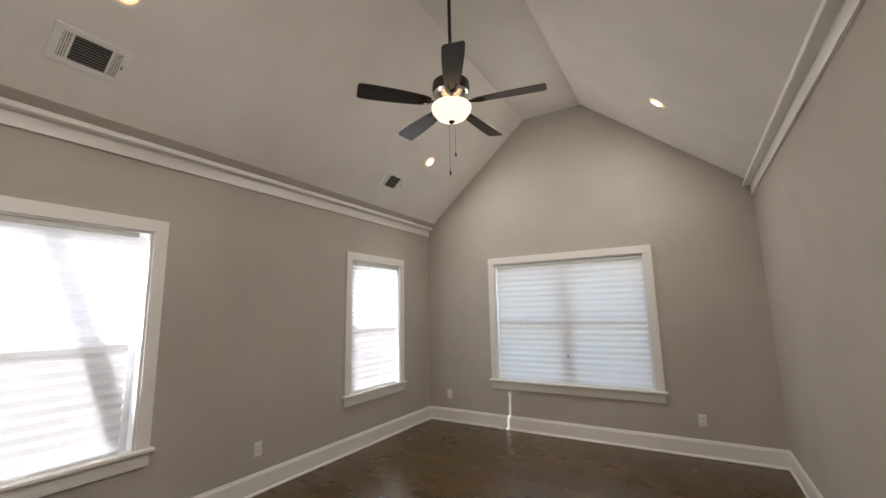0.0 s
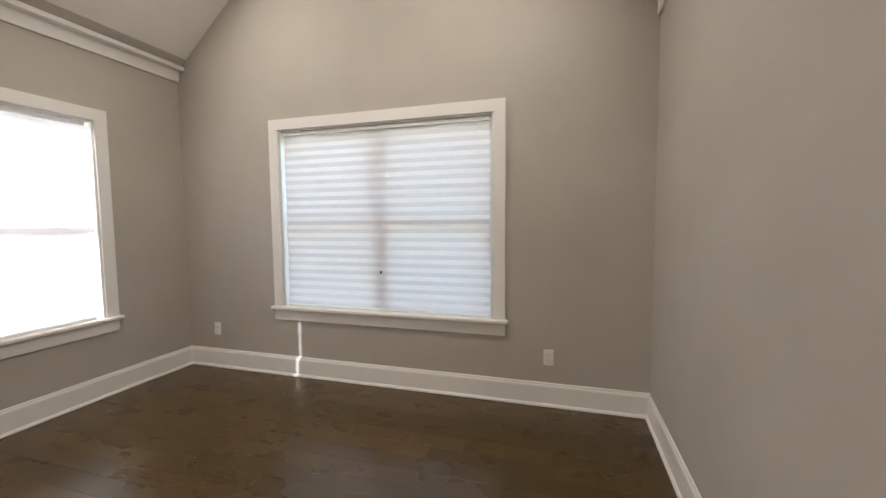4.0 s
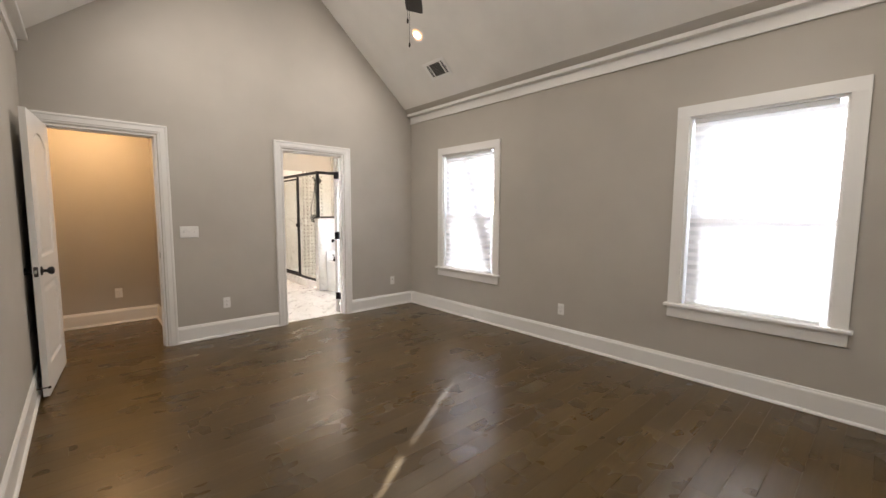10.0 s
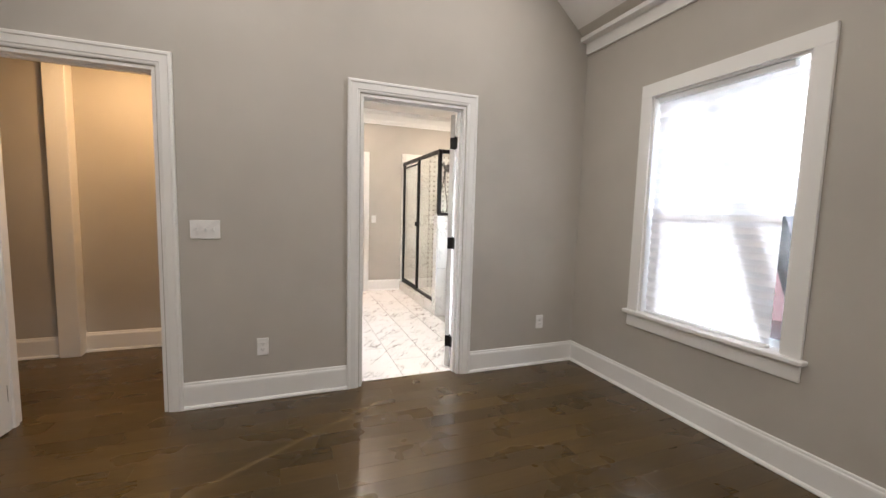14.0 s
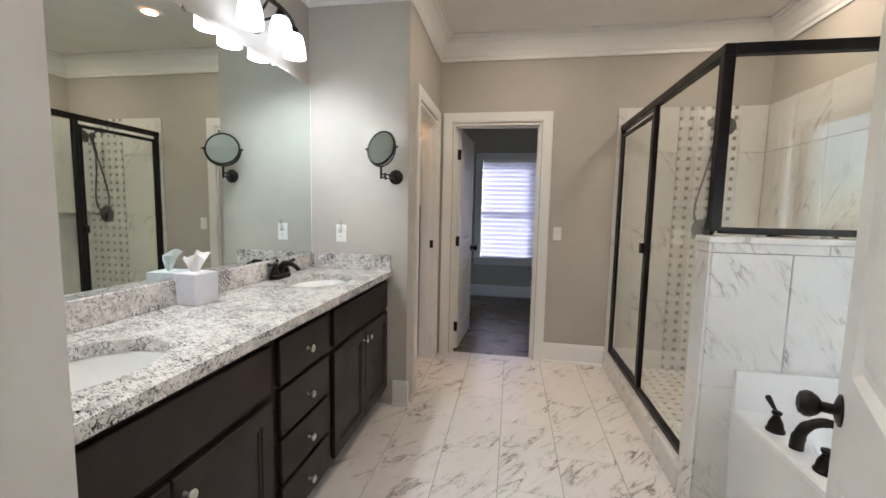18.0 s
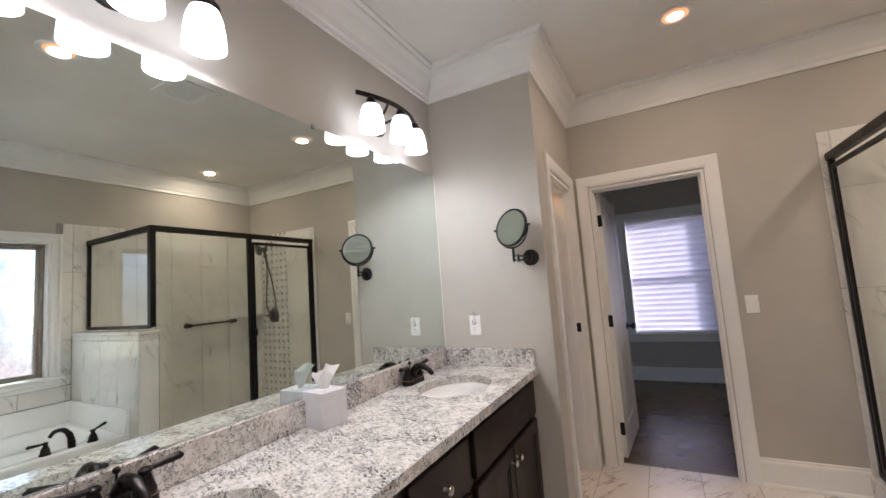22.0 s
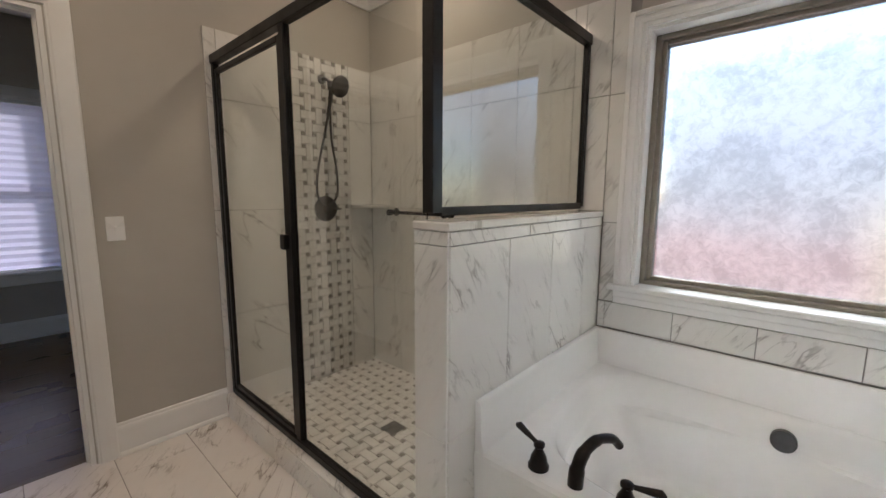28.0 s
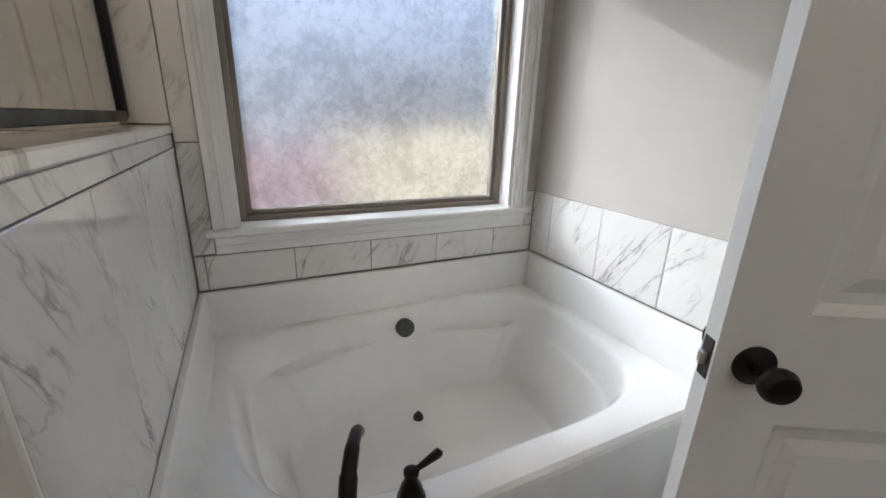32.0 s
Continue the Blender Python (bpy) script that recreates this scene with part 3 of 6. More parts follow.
def casing(bm, a0, a1, z1, put, w=CW, z0=0.0, flat=False):
    """Moulded door casing round three sides; put(a, depth, z) gives the place."""
    prof = [(0.006, 0), (0.006, 0.010), (0.012, 0.013), (0.022, 0.014), (0.026, 0.018), (w - 0.022, 0.019), (w - 0.018, 0.024), (w - 0.004, 0.024), (w, 0.020), (w, 0)]
    if flat:
        prof = [(0.006, 0), (0.006, 0.009), (0.009, 0.0125), (0.014, 0.0125), (0.020, 0.0160), (w - 0.030, 0.0195), (w - 0.007, 0.0200), (w, 0.0165), (w, 0)]
    rings = []
    for (a, z, da, dz) in ((a0, z0, -1, 0), (a0, z1, -1, 1), (a1, z1, 1, 1), (a1, z0, 1, 0)):
        rings.append([bm.verts.new(put(a + da * u, d, z + dz * u)) for u, d in prof])
    k = len(prof)
    for r, s in zip(rings, rings[1:]):
        for j in range(k):
            bm.faces.new((r[j], r[(j + 1) % k], s[(j + 1) % k], s[j]))
    bm.faces.new(rings[0])
    bm.faces.new(rings[-1][::-1])


def doorway(name, label, axis, face, sign, back, d, stop=0.0, flat=False):
    """Casings on both faces of a wall and the jamb between them. sign: the side of the wall that face looks to."""
    def put_front(a, u, z):
        return (a, face + sign * u, z) if axis == "y" else (face + sign * u, a, z)

    def put_back(a, u, z):
        return (a, back - sign * u, z) if axis == "y" else (back - sign * u, a, z)
    root = structure(name, shape(casing, d[0], d[1], DH, put_front, flat=flat), M_TRIM, label, "door frame")
    part("back_casing", shape(casing, d[0], d[1], DH, put_back, flat=flat), M_TRIM, root)
    bm = bmesh.new()
    f0, f1 = sorted((face, back))
    for a, b, z0, z1 in ((d[0], d[0] + 0.018, 0.0, DH), (d[1] - 0.018, d[1], 0.0, DH), (d[0] + 0.018, d[1] - 0.018, DH - 0.018, DH)):
        if axis == "y":
            box(bm, a, f0 - 0.001, z0, b, f1 + 0.001, z1)
        else:
            box(bm, f0 - 0.001, a, z0, f1 + 0.001, b, z1)
    part("jamb", bm, M_TRIM, root)
    bm = bmesh.new()
    s0, s1 = stop, stop + 0.035
    for a, b, z0, z1 in ((d[0] + 0.018, d[0] + 0.030, 0.0, DH - 0.018), (d[1] - 0.030, d[1] - 0.018, 0.0, DH - 0.018), (d[0] + 0.030, d[1] - 0.030, DH - 0.030, DH - 0.018)):
        if axis == "y":
            box(bm, a, f0 + s0, z0, b, f0 + s1, z1)
        else:
            box(bm, f0 + s0, a, z0, f0 + s1, b, z1)
    part("door_stop", bm, M_TRIM, root)
    return root


frame_1 = doorway("door_frame_1", "white moulded casing of the bedroom door", "y", Y0, 1, BY1, D1, 0.045)
frame_2 = doorway("door_frame_2", "white moulded casing of the bathroom door", "y", Y0, 1, BY1, D2, 0.05)
frame_3 = doorway("door_frame_3", "flat white casing of the far bathroom door", "y", BY0, 1, BY0 - 0.12, D3, 0.045, flat=True)
frame_4 = doorway("door_frame_4", "flat white casing of the closet doorway", "x", SX, -1, SX + 0.12, D4, 0.045, flat=True)


# strike plates on the latch jambs, hinge plates on the bathroom door's jamb
part("strike_plate", boxes((D1[0] + 0.018, Y0 - 0.060, 0.875, D1[0] + 0.0195, Y0 - 0.030, 0.935), (D1[0] + 0.0192, Y0 - 0.052, 0.892, D1[0] + 0.0205, Y0 - 0.038, 0.918)), M_BLACK, frame_1, "black strike plate")
part("strike_plate", boxes((D2[1] - 0.0195, BY1 + 0.012, 0.875, D2[1] - 0.018, BY1 + 0.042, 0.935)), M_BLACK, frame_2, "black strike plate")
part("strike_plate", boxes((SX + 0.012, D4[0] + 0.018, 0.975, SX + 0.042, D4[0] + 0.0195, 1.040)), M_BLACK, frame_4, "black strike plate")
for z in (0.22, 1.02, 1.80):
    part("hinge_plate", boxes((D2[0] + 0.018, BY1 + 0.002, z - 0.045, D2[0] + 0.0200, BY1 + 0.036, z + 0.045), (D2[0] + 0.0185, BY1 - 0.014, z - 0.045, D2[0] + 0.0205, BY1 + 0.002, z + 0.045), c=0.0008), M_BLACK, frame_2, "black hinge plate")
    part("hinge_plate", boxes((D3[1] - 0.0200, BY0 - 0.118, z - 0.045, D3[1] - 0.018, BY0 - 0.084, z + 0.045), c=0.0008), M_BLACK, frame_3, "black hinge plate")


# ---- door leaves ----
def panel_path(w, z0, z1, arch):
    """Outline of a raised panel, its head arched by arch."""
    pts = [(-w / 2, z0), (w / 2, z0), (w / 2, z1 - arch)]
    n = 10
    if arch:
        for i in range(1, n):
            x = w / 2 - w * i / n
            pts.append((x, z1 - arch * (2 * x / w) ** 2))
    pts.append((-w / 2, z1 - arch))
    return pts


def inset_outline(pts, d):
    cx = sum(p[0] for p in pts) / len(pts)
    cz = sum(p[1] for p in pts) / len(pts)
    hw = max(abs(p[0] - cx) for p in pts)
    hz = max(abs(p[1] - cz) for p in pts)
    return [(cx + (x - cx) * (1 - d / hw), cz + (z - cz) * (1 - d / hz)) for x, z in pts]


def door_leaf(name, label, hinge, angle, width, knob_side=1, hinges_on=0):
    """A two-panel door with an arched top panel. Local: hinge edge at the origin, leaf along +x, 35 mm thick about y."""
    root = thing(name, label, "door", pose(*hinge, 0, 0, angle))
    T, H = 0.0175, 2.02
    st, z_low, z_mid, z_mid2, z_top = 0.122, 0.21, 0.795, 0.995, 1.90
    w, cx = width - 2 * st, width / 2
    bm = bmesh.new()
    for r in ((0, 0, st), (width - st, 0, width)):
        box(bm, r[0], -T, 0.012, r[2], T, H)
    for z0, z1 in ((0.012, z_low), (z_mid, z_mid2)):
        box(bm, st, -T, z0, width - st, T, z1)
    top = panel_path(w, z_mid2, z_top, 0.085)
    head = [(cx + x, z) for x, z in top[2:]] + [(st, H), (width - st, H)]
    prism(bm, [(x, z) for x, z in head], 1, -T, T)
    part("stiles_and_rails", bm, M_TRIM, root)
    for pts in (panel_path(w, z_low, z_mid, 0.0), top):
        bm = bmesh.new()
        for s in (-1, 1):
            rings = []
            for d, y in ((0.0, T), (0.016, T - 0.011), (0.034, T - 0.011), (0.060, T - 0.003)):
                ring = inset_outline(pts, d) if d else pts
                rings.append([bm.verts.new((cx + x, s * y, z)) for x, z in ring])
            k = len(pts)
            for a, b in zip(rings, rings[1:]):
                for j in range(k):
                    bm.faces.new((a[j], a[(j + 1) % k], b[(j + 1) % k], b[j]))
            bm.faces.new(rings[-1])
        part("panel", bm, M_TRIM, root)
    for s in (-1, 1):
        k = part("knob", shape(lathe, [(0.033, 0), (0.033, 0.004), (0.024, 0.008), (0.011, 0.012), (0.011, 0.030), (0.020, 0.036), (0.027, 0.047), (0.028, 0.056), (0.022, 0.066), (0.010, 0.070)],
                 along((width - 0.062, s * T, 0.905), (width - 0.062, s * (T + 1), 0.905)), 24), M_BLACK, root, "round matte black knob", True)
    bm = boxes((width - 0.001, -0.012, 0.870, width + 0.002, 0.012, 0.940), c=0.001)
    latch = part("latch_plate", bm, M_GUN, root)
    part("latch", boxes((width + 0.001, -0.007, 0.893, width + 0.012, 0.007, 0.917), c=0.003), M_NICKEL, latch)
    for z in (0.22, 1.02, 1.80):
        bm = boxes((-0.0035, -T, z - 0.045, 0.0005, T, z + 0.045))
        rod(bm, (0.0, hinges_on * (T + 0.004), z - 0.047), (0.0, hinges_on * (T + 0.004), z + 0.047), 0.0065)
        rod(bm, (0.0, hinges_on * (T + 0.004), z + 0.047), (0.0, hinges_on * (T + 0.004), z + 0.054), 0.004)
        for k in (-1, 1):
            box(bm, -0.004, -0.01, z + k * 0.03 - 0.004, -0.003, 0.0, z + k * 0.03 + 0.004)
        part("hinge", bm, M_BLACK, root, "black butt hinge")
    return root


door_leaf("bedroom_door", "open white two-panel door with an arched top panel", (D1[1] - 0.012, Y0 - 0.002, 0.0), 85.0, 0.757, hinges_on=-1)
door_leaf("bathroom_door", "open white two-panel bathroom door with a black knob", (D2[0] + 0.038, BY1 - 0.033, 0.0), -118.6, 0.757, hinges_on=-1)
door_leaf("far_room_door", "open white two-panel door with black hinges", (D3[1] - 0.039, BY0 - 0.128, 0.0), -93.6, 0.71, hinges_on=1)


stop = thing("door_stop", "small black door stop on the white baseboard", "door stop", Matrix.Translation((X1 - 0.015, 0.612, 0.085)))
part("stem", shape(rod, (0.001, 0, 0), (-0.062, 0, 0), 0.0045), M_BLACK, stop)
part("tip", shape(rod, (-0.060, 0, 0), (-0.074, 0, 0), 0.009), M_BLACK, stop, "rubber tip")


# ---- windows ----
def window(name, label, m, w, z0, z1, double=False, screened=False):
    """A sash window with casing, sill and apron. Local: x along the wall, centre 0; the room is at +y, the wall's face at y = 0."""
    root = tagged(new(name), label, "window", kind="structure")
    root.matrix_world = m
    h = w / 2
    bm = bmesh.new()
    for a, b, c, d in ((-h - CW, -h, z0, z1), (h, h + CW, z0, z1), (-h - CW, h + CW, z1, z1 + CW)):
        box(bm, a, 0, c, b, 0.019, d, 0.002)
    part("casing", bm, M_TRIM, root, "flat white casing")
    part("sill", boxes((-h - CW - 0.022, -0.03, z0 - 0.022, h + CW + 0.022, 0.048, z0 + 0.004), c=0.005), M_TRIM, root)
    part("apron", boxes((-h - CW, 0, z0 - 0.112, h + CW, 0.018, z0 - 0.022), c=0.003), M_TRIM, root)
    bm = bmesh.new()
    for a, b, c, d in ((-h, -h + 0.014, z0, z1), (h - 0.014, h, z0, z1), (-h + 0.014, h - 0.014, z1 - 0.014, z1), (-h + 0.014, h - 0.014, z0 - 0.02, z0 + 0.003)):
        box(bm, a, -0.15, c, b, -0.0305 if c < z0 else 0.0, d)
    part("reveal", bm, M_TRIM, root)
    lights = [(-h + 0.014, -0.02), (0.02, h - 0.014)] if double else [(-h + 0.014, h - 0.014)]
    if double:
        part("mullion", boxes((-0.02, -0.14, z0, 0.02, -0.07, z1 - 0.014), c=0.003), M_VINYL, root)
    zm = z0 + (z1 - z0) * 0.485
    for a, b in lights:
        for k, (lo, hi, y) in enumerate(((z0, zm + 0.02, -0.095), (zm - 0.02, z1 - 0.014, -0.125))):
            bm = bmesh.new()
            f = 0.042
            for r in ((a, lo, a + f, hi), (b - f, lo, b, hi), (a + f, lo, b - f, lo + f), (a + f, hi - f, b - f, hi)):
                box(bm, r[0], y - 0.014, r[1], r[2], y + 0.014, r[3], 0.003)
            sash = part("sash", bm, M_VINYL, root, "white vinyl sash")
            g = part("pane", boxes((a + f, y - 0.002, lo + f, b - f, y + 0.002, hi - f)), M_GLASS, sash, "clear glass")
        if screened:
            part("insect_screen", boxes((a + 0.004, -0.1480, z0 + 0.004, b - 0.004, -0.1475, zm)), M_SCREEN, root, "fine dark insect screen")
        for k in (0.28, 0.72):
            xx = a + (b - a) * k
            part("sash_lock", boxes((xx - 0.03, -0.112, zm + 0.018, xx + 0.03, -0.082, zm + 0.036), c=0.005), M_VINYL, root)
    return root


def pleated_shade(label, m, x0, x1, z0, z1, pitch=0.066, flare=0.0, cloth_material=None, fold=0.007, wave=0.0, flare_at=0.36):
    """A pleated cloth shade between two rails."""
    root = thing("pleated_shade", label, "window shade", m, "pleated shades")
    n = int((z1 - z0 - 0.05) / pitch)
    bm = bmesh.new()
    rows = []
    for i in range(2 * n + 1):
        z = z1 - 0.025 - (z1 - z0 - 0.045) * i / (2 * n)
        y = -0.030 + (fold if i % 2 else -fold)
        wide = flare * min(1.0, max(0.0, ((z - z0) / (z1 - z0) - flare_at) / 0.12))
        rows.append([bm.verts.new((x, y + 0.0007 * math.sin(i * 1.3 + x * 3), z + 0.0010 * math.sin(x * 4 + i))) for x in np.linspace(x0 - wide - (wave if i % 2 else 0.0), x1, 6)])
    for a, b in zip(rows, rows[1:]):
        for j in range(5):
            bm.faces.new((a[j], a[j + 1], b[j + 1], b[j]))
    cloth = new("cloth", mesh_of("cloth", bm, cloth_material or M_SHADE))
    cloth.parent = root
    part("head_rail", boxes((x0, -0.052, z1 - 0.030, x1, -0.008, z1), c=0.003), M_VINYL, root, "white head rail")
    part("bottom_rail", boxes((x0, -0.046, z0, x1, -0.014, z0 + 0.020), c=0.004), M_VINYL, root, "white bottom rail")
    return root


west = lambda y: Matrix.Translation((X0, y, 0)) @ Matrix.Rotation(radians(-90), 4, "Z")
for i, (a, b) in enumerate((W1, W2)):
    m = west((a + b) / 2)
    h = (b - a) / 2
    window(f"window_{i + 1}", "white sash window with flat casing and sill", m, b - a, *WZ, screened=True)
    pleated_shade("white pleated shade, lowered and glowing with sun", m, -h + (0.080, 0.050)[i], h - 0.030, WZ[0] + 0.001, WZ[1] - 0.018, flare=(0.056, 0.036)[i], wave=0.006, flare_at=(0.52, 0.36)[i])
m = Matrix.Translation(((WN[0] + WN[1]) / 2, Y1, 0)) @ Matrix.Rotation(radians(180), 4, "Z")
window("window_3", "white double sash window with flat casing and sill", m, WN[1] - WN[0], *WZ, double=True)
h = (WN[1] - WN[0]) / 2
half = pleated_shade("white pleated shade, lowered over half the double window", m, -0.002, h - 0.03, WZ[0] + 0.001, WZ[1] - 0.018, cloth_material=M_SHADE_NORTH, fold=0.0034)
bm = bmesh.new()
rod(bm, (-0.003, -0.014, 0.72), (-0.003, -0.014, 1.02), 0.0012, seg=6)
part("cord", bm, M_VINYL, half, "thin white cord")
part("cord_clip", boxes((-0.010, -0.018, 0.905, 0.004, -0.008, 0.930), c=0.003), M_BRONZE, half, "small brown cord clip")
pleated_shade("white pleated shade, lowered over half the double window", m, -h + 0.034, -0.0035, WZ[0] + 0.001, WZ[1] - 0.018, cloth_material=M_SHADE_NORTH, fold=0.0034, wave=0.007)
m = Matrix.Translation(((W3[0] + W3[1]) / 2, RY, 0))
window("window_4", "white sash window in the dim next room", m, W3[1] - W3[0], *WZ)
h = (W3[1] - W3[0]) / 2
pleated_shade("white pleated shade, lowered, bluish daylight tinted into its cloth", m, -h + 0.02, h - 0.02, WZ[0] + 0.001, WZ[1] - 0.018, cloth_material=M_SHADE_BLUE_LIGHT)


# ---- bathroom window ----
bw = tagged(new("window_5"), "frosted picture window over the tub, white casing", "window", kind="structure")
bw.matrix_world = Matrix.Translation((BX0, (BW[0] + BW[1]) / 2, 0)) @ Matrix.Rotation(radians(-90), 4, "Z")
h = (BW[1] - BW[0]) / 2
bm = bmesh.new()
cw = 0.070
for a, b, c, d in ((-h - cw, -h, BWZ[0], BWZ[1] + cw), (h, h + cw, BWZ[0], BWZ[1] + cw), (-h, h, BWZ[1], BWZ[1] + cw)):
    box(bm, a, 0, c, b, 0.016, d, 0.002)
for a, b, c, d in ((-h - cw, -h - cw + 0.022, BWZ[0], BWZ[1] + cw), (h + cw - 0.022, h + cw, BWZ[0], BWZ[1] + cw), (-h - cw + 0.022, h + cw - 0.022, BWZ[1] + cw - 0.022, BWZ[1] + cw)):
    box(bm, a, 0.0161, c, b, 0.026, d, 0.003)
for a, b, c, d in ((-h - 0.034, -h - 0.016, BWZ[0], BWZ[1] + 0.034), (h + 0.016, h + 0.034, BWZ[0], BWZ[1] + 0.034), (-h - 0.016, h + 0.016, BWZ[1] + 0.016, BWZ[1] + 0.034)):
    box(bm, a, 0.0161, c, b, 0.021, d, 0.002)
part("casing", bm, M_TRIM, bw, "moulded white casing")
part("sill", boxes((-h - cw - 0.025, -0.076, BWZ[0] - 0.022, h + cw + 0.025, 0.040, BWZ[0] + 0.005), c=0.006), M_TRIM, bw)
bm = boxes((-h - cw, 0, BWZ[0] - 0.084, h + cw, 0.014, BWZ[0] - 0.022), c=0.002)
box(bm, -h - cw, 0.0141, BWZ[0] - 0.054, h + cw, 0.022, BWZ[0] - 0.023, c=0.004)
part("apron", bm, M_TRIM, bw)
part("reveal", boxes((-h, -0.18, BWZ[0], -h + 0.014, 0, BWZ[1]), (h - 0.014, -0.18, BWZ[0], h, 0, BWZ[1]), (-h + 0.014, -0.18, BWZ[1] - 0.014, h - 0.014, 0, BWZ[1])), M_TRIM, bw)
bm = bmesh.new()
g = h - 0.014
for k, (f0, f1, y0, y1) in enumerate(((0.0, 0.022, -0.16, -0.075), (0.022, 0.040, -0.15, -0.095))):
    for r in ((-g + f0, BWZ[0] + f0, -g + f1, BWZ[1] - 0.014 - f0), (g - f1, BWZ[0] + f0, g - f0, BWZ[1] - 0.014 - f0), (-g + f1, BWZ[0] + f0, g - f1, BWZ[0] + f1), (-g + f1, BWZ[1] - 0.014 - f1, g - f1, BWZ[1] - 0.014 - f0)):
        box(bm, r[0], y0, r[1], r[2], y1, r[3], 0.003)
part("window_frame", bm, M_TAN, bw, "taupe vinyl frame")
part("pane", boxes((-g + 0.04, -0.128, BWZ[0] + 0.04, g - 0.04, -0.124, BWZ[1] - 0.054)), M_GLASS, bw, "clear glass")
bm = bmesh.new()
bm.faces.new([bm.verts.new((x, -0.1235, z)) for x, z in ((-g + 0.04, BWZ[0] + 0.04), (g - 0.04, BWZ[0] + 0.04), (g - 0.04, BWZ[1] - 0.054), (-g + 0.04, BWZ[1] - 0.054))])
part("frosting", bm, M_FROST, bw, "mottled frosted film on the glass")


# ---- small wall fittings ----
def wall_at(x, y, z, turn):
    """A pose on a wall: local +y looks into the room."""
    return pose(x, y, z, 0, 0, turn)


def outlet(m, label="white duplex power outlet on the wall"):
    root = thing("power_outlet", label, "outlet", m, "power outlets")
    part("cover_plate", boxes((-0.035, 0, -0.057, 0.035, 0.006, 0.057), c=0.003), M_PLASTIC, root)
    for s in (-1, 1):
        r = part("receptacle", shape(lathe, [(0.0165, 0), (0.0165, 0.0025), (0.015, 0.003)], along((0, 0.006, s * 0.0195), (0, 1, s * 0.0195)), 16), M_PLASTIC, root)
        part("slots", boxes((-0.008, 0.0088, s * 0.0195 - 0.002, -0.006, 0.0093, s * 0.0195 + 0.008), (0.006, 0.0088, s * 0.0195 - 0.002, 0.008, 0.0093, s * 0.0195 + 0.007), (-0.002, 0.0088, s * 0.0195 - 0.010, 0.002, 0.0093, s * 0.0195 - 0.006)), M_SLOT, r)
    return root


outlet(wall_at(-3.00, Y1, 0.357, 180))
outlet(wall_at(-0.075, Y1, 0.352, 180))
outlet(wall_at(X0, 2.327, 0.356, -90))
outlet(wall_at(-0.842, Y0, 0.36, 0))
outlet(wall_at(-2.975, Y0, 0.365, 0))
outlet(wall_at(-0.013, HY, 0.363, 0), "white power outlet on the hall wall")
outlet(wall_at(X1, 2.91, 0.40, 90))
outlet(wall_at(X1, 2.53, 0.40, 90))


def switch_plate(m, gangs, label):
    root = thing("light_switch", label, "switch", m)
    w = 0.035 + 0.023 * (gangs - 1)
    part("cover_plate", boxes((-w, 0, -0.057, w, 0.006, 0.057), c=0.003), M_PLASTIC, root)
    for i in range(gangs):
        x = (i - (gangs - 1) / 2) * 0.046
        part("toggle", boxes((x - 0.005, 0.006, -0.012, x + 0.005, 0.010, 0.012), (x - 0.004, 0.0095, -0.002, x + 0.004, 0.024, 0.011), c=0.001), M_PLASTIC, root)
    return root


switch_plate(wall_at(-0.533, Y0, 1.123, 0), 3, "white three-gang light switch plate")
switch_plate(wall_at(-2.225, BY0, 1.121, 0), 1, "white single light switch")
out = outlet(wall_at(-0.74, SY, 1.135, 0), "white power outlet with a small clear nightlight plugged in")
bm = boxes((-0.010, 0.0095, 0.002, 0.010, 0.024, 0.036), c=0.004)
box(bm, -0.013, 0.012, 0.036, 0.004, 0.020, 0.082, 0.003)
tagged(part("nightlight", bm, clear_glass("clear_plastic", (0.86, 0.87, 0.88)), out, "clear plastic nightlight"), "clear plastic nightlight")


def downlight(m, label):
    """A recessed lamp in a ceiling: local -z looks into the room."""
    root = thing("recessed_light", label, "ceiling light", m, "recessed lights")
    part("trim_ring", shape(lathe, [(0.092, 0.0), (0.092, -0.004), (0.078, -0.006), (0.066, 0.0), (0.064, 0.012)], Matrix(), 28, False), M_TRIM, root, "", True)
    part("reflector", shape(lathe, [(0.064, -0.0035), (0.040, -0.0060), (0.002, -0.0066)], Matrix(), 28), M_DOWN, root, "glowing warm reflector", True)
    part("bulb", shape(lathe, [(0.043, -0.0058), (0.030, -0.0085), (0.002, -0.0092)], Matrix(), 28), M_HOT, root, "bright bulb", True)
    return root


def bed_ceiling(x, y, drop=0.0):
    """A pose on the vault's slope, local z out of the ceiling's upper side."""
    if x < RW:
        return pose(x, y, RZ - SW * (RW - x) - drop, 0, -math.degrees(math.atan(SW)), 0)
    return pose(x, y, RZ - SE * (x - RE) - drop, 0, math.degrees(math.atan(SE)), 0)


LAMPS = []


def lamp(name, m, energy, size, colour):
    li = bpy.data.lights.new(name, "AREA")
    li.shape, li.size, li.energy, li.color = "DISK", size, energy, colour
    ob = new(name, li)
    ob.matrix_world = m
    LAMPS.append(ob)


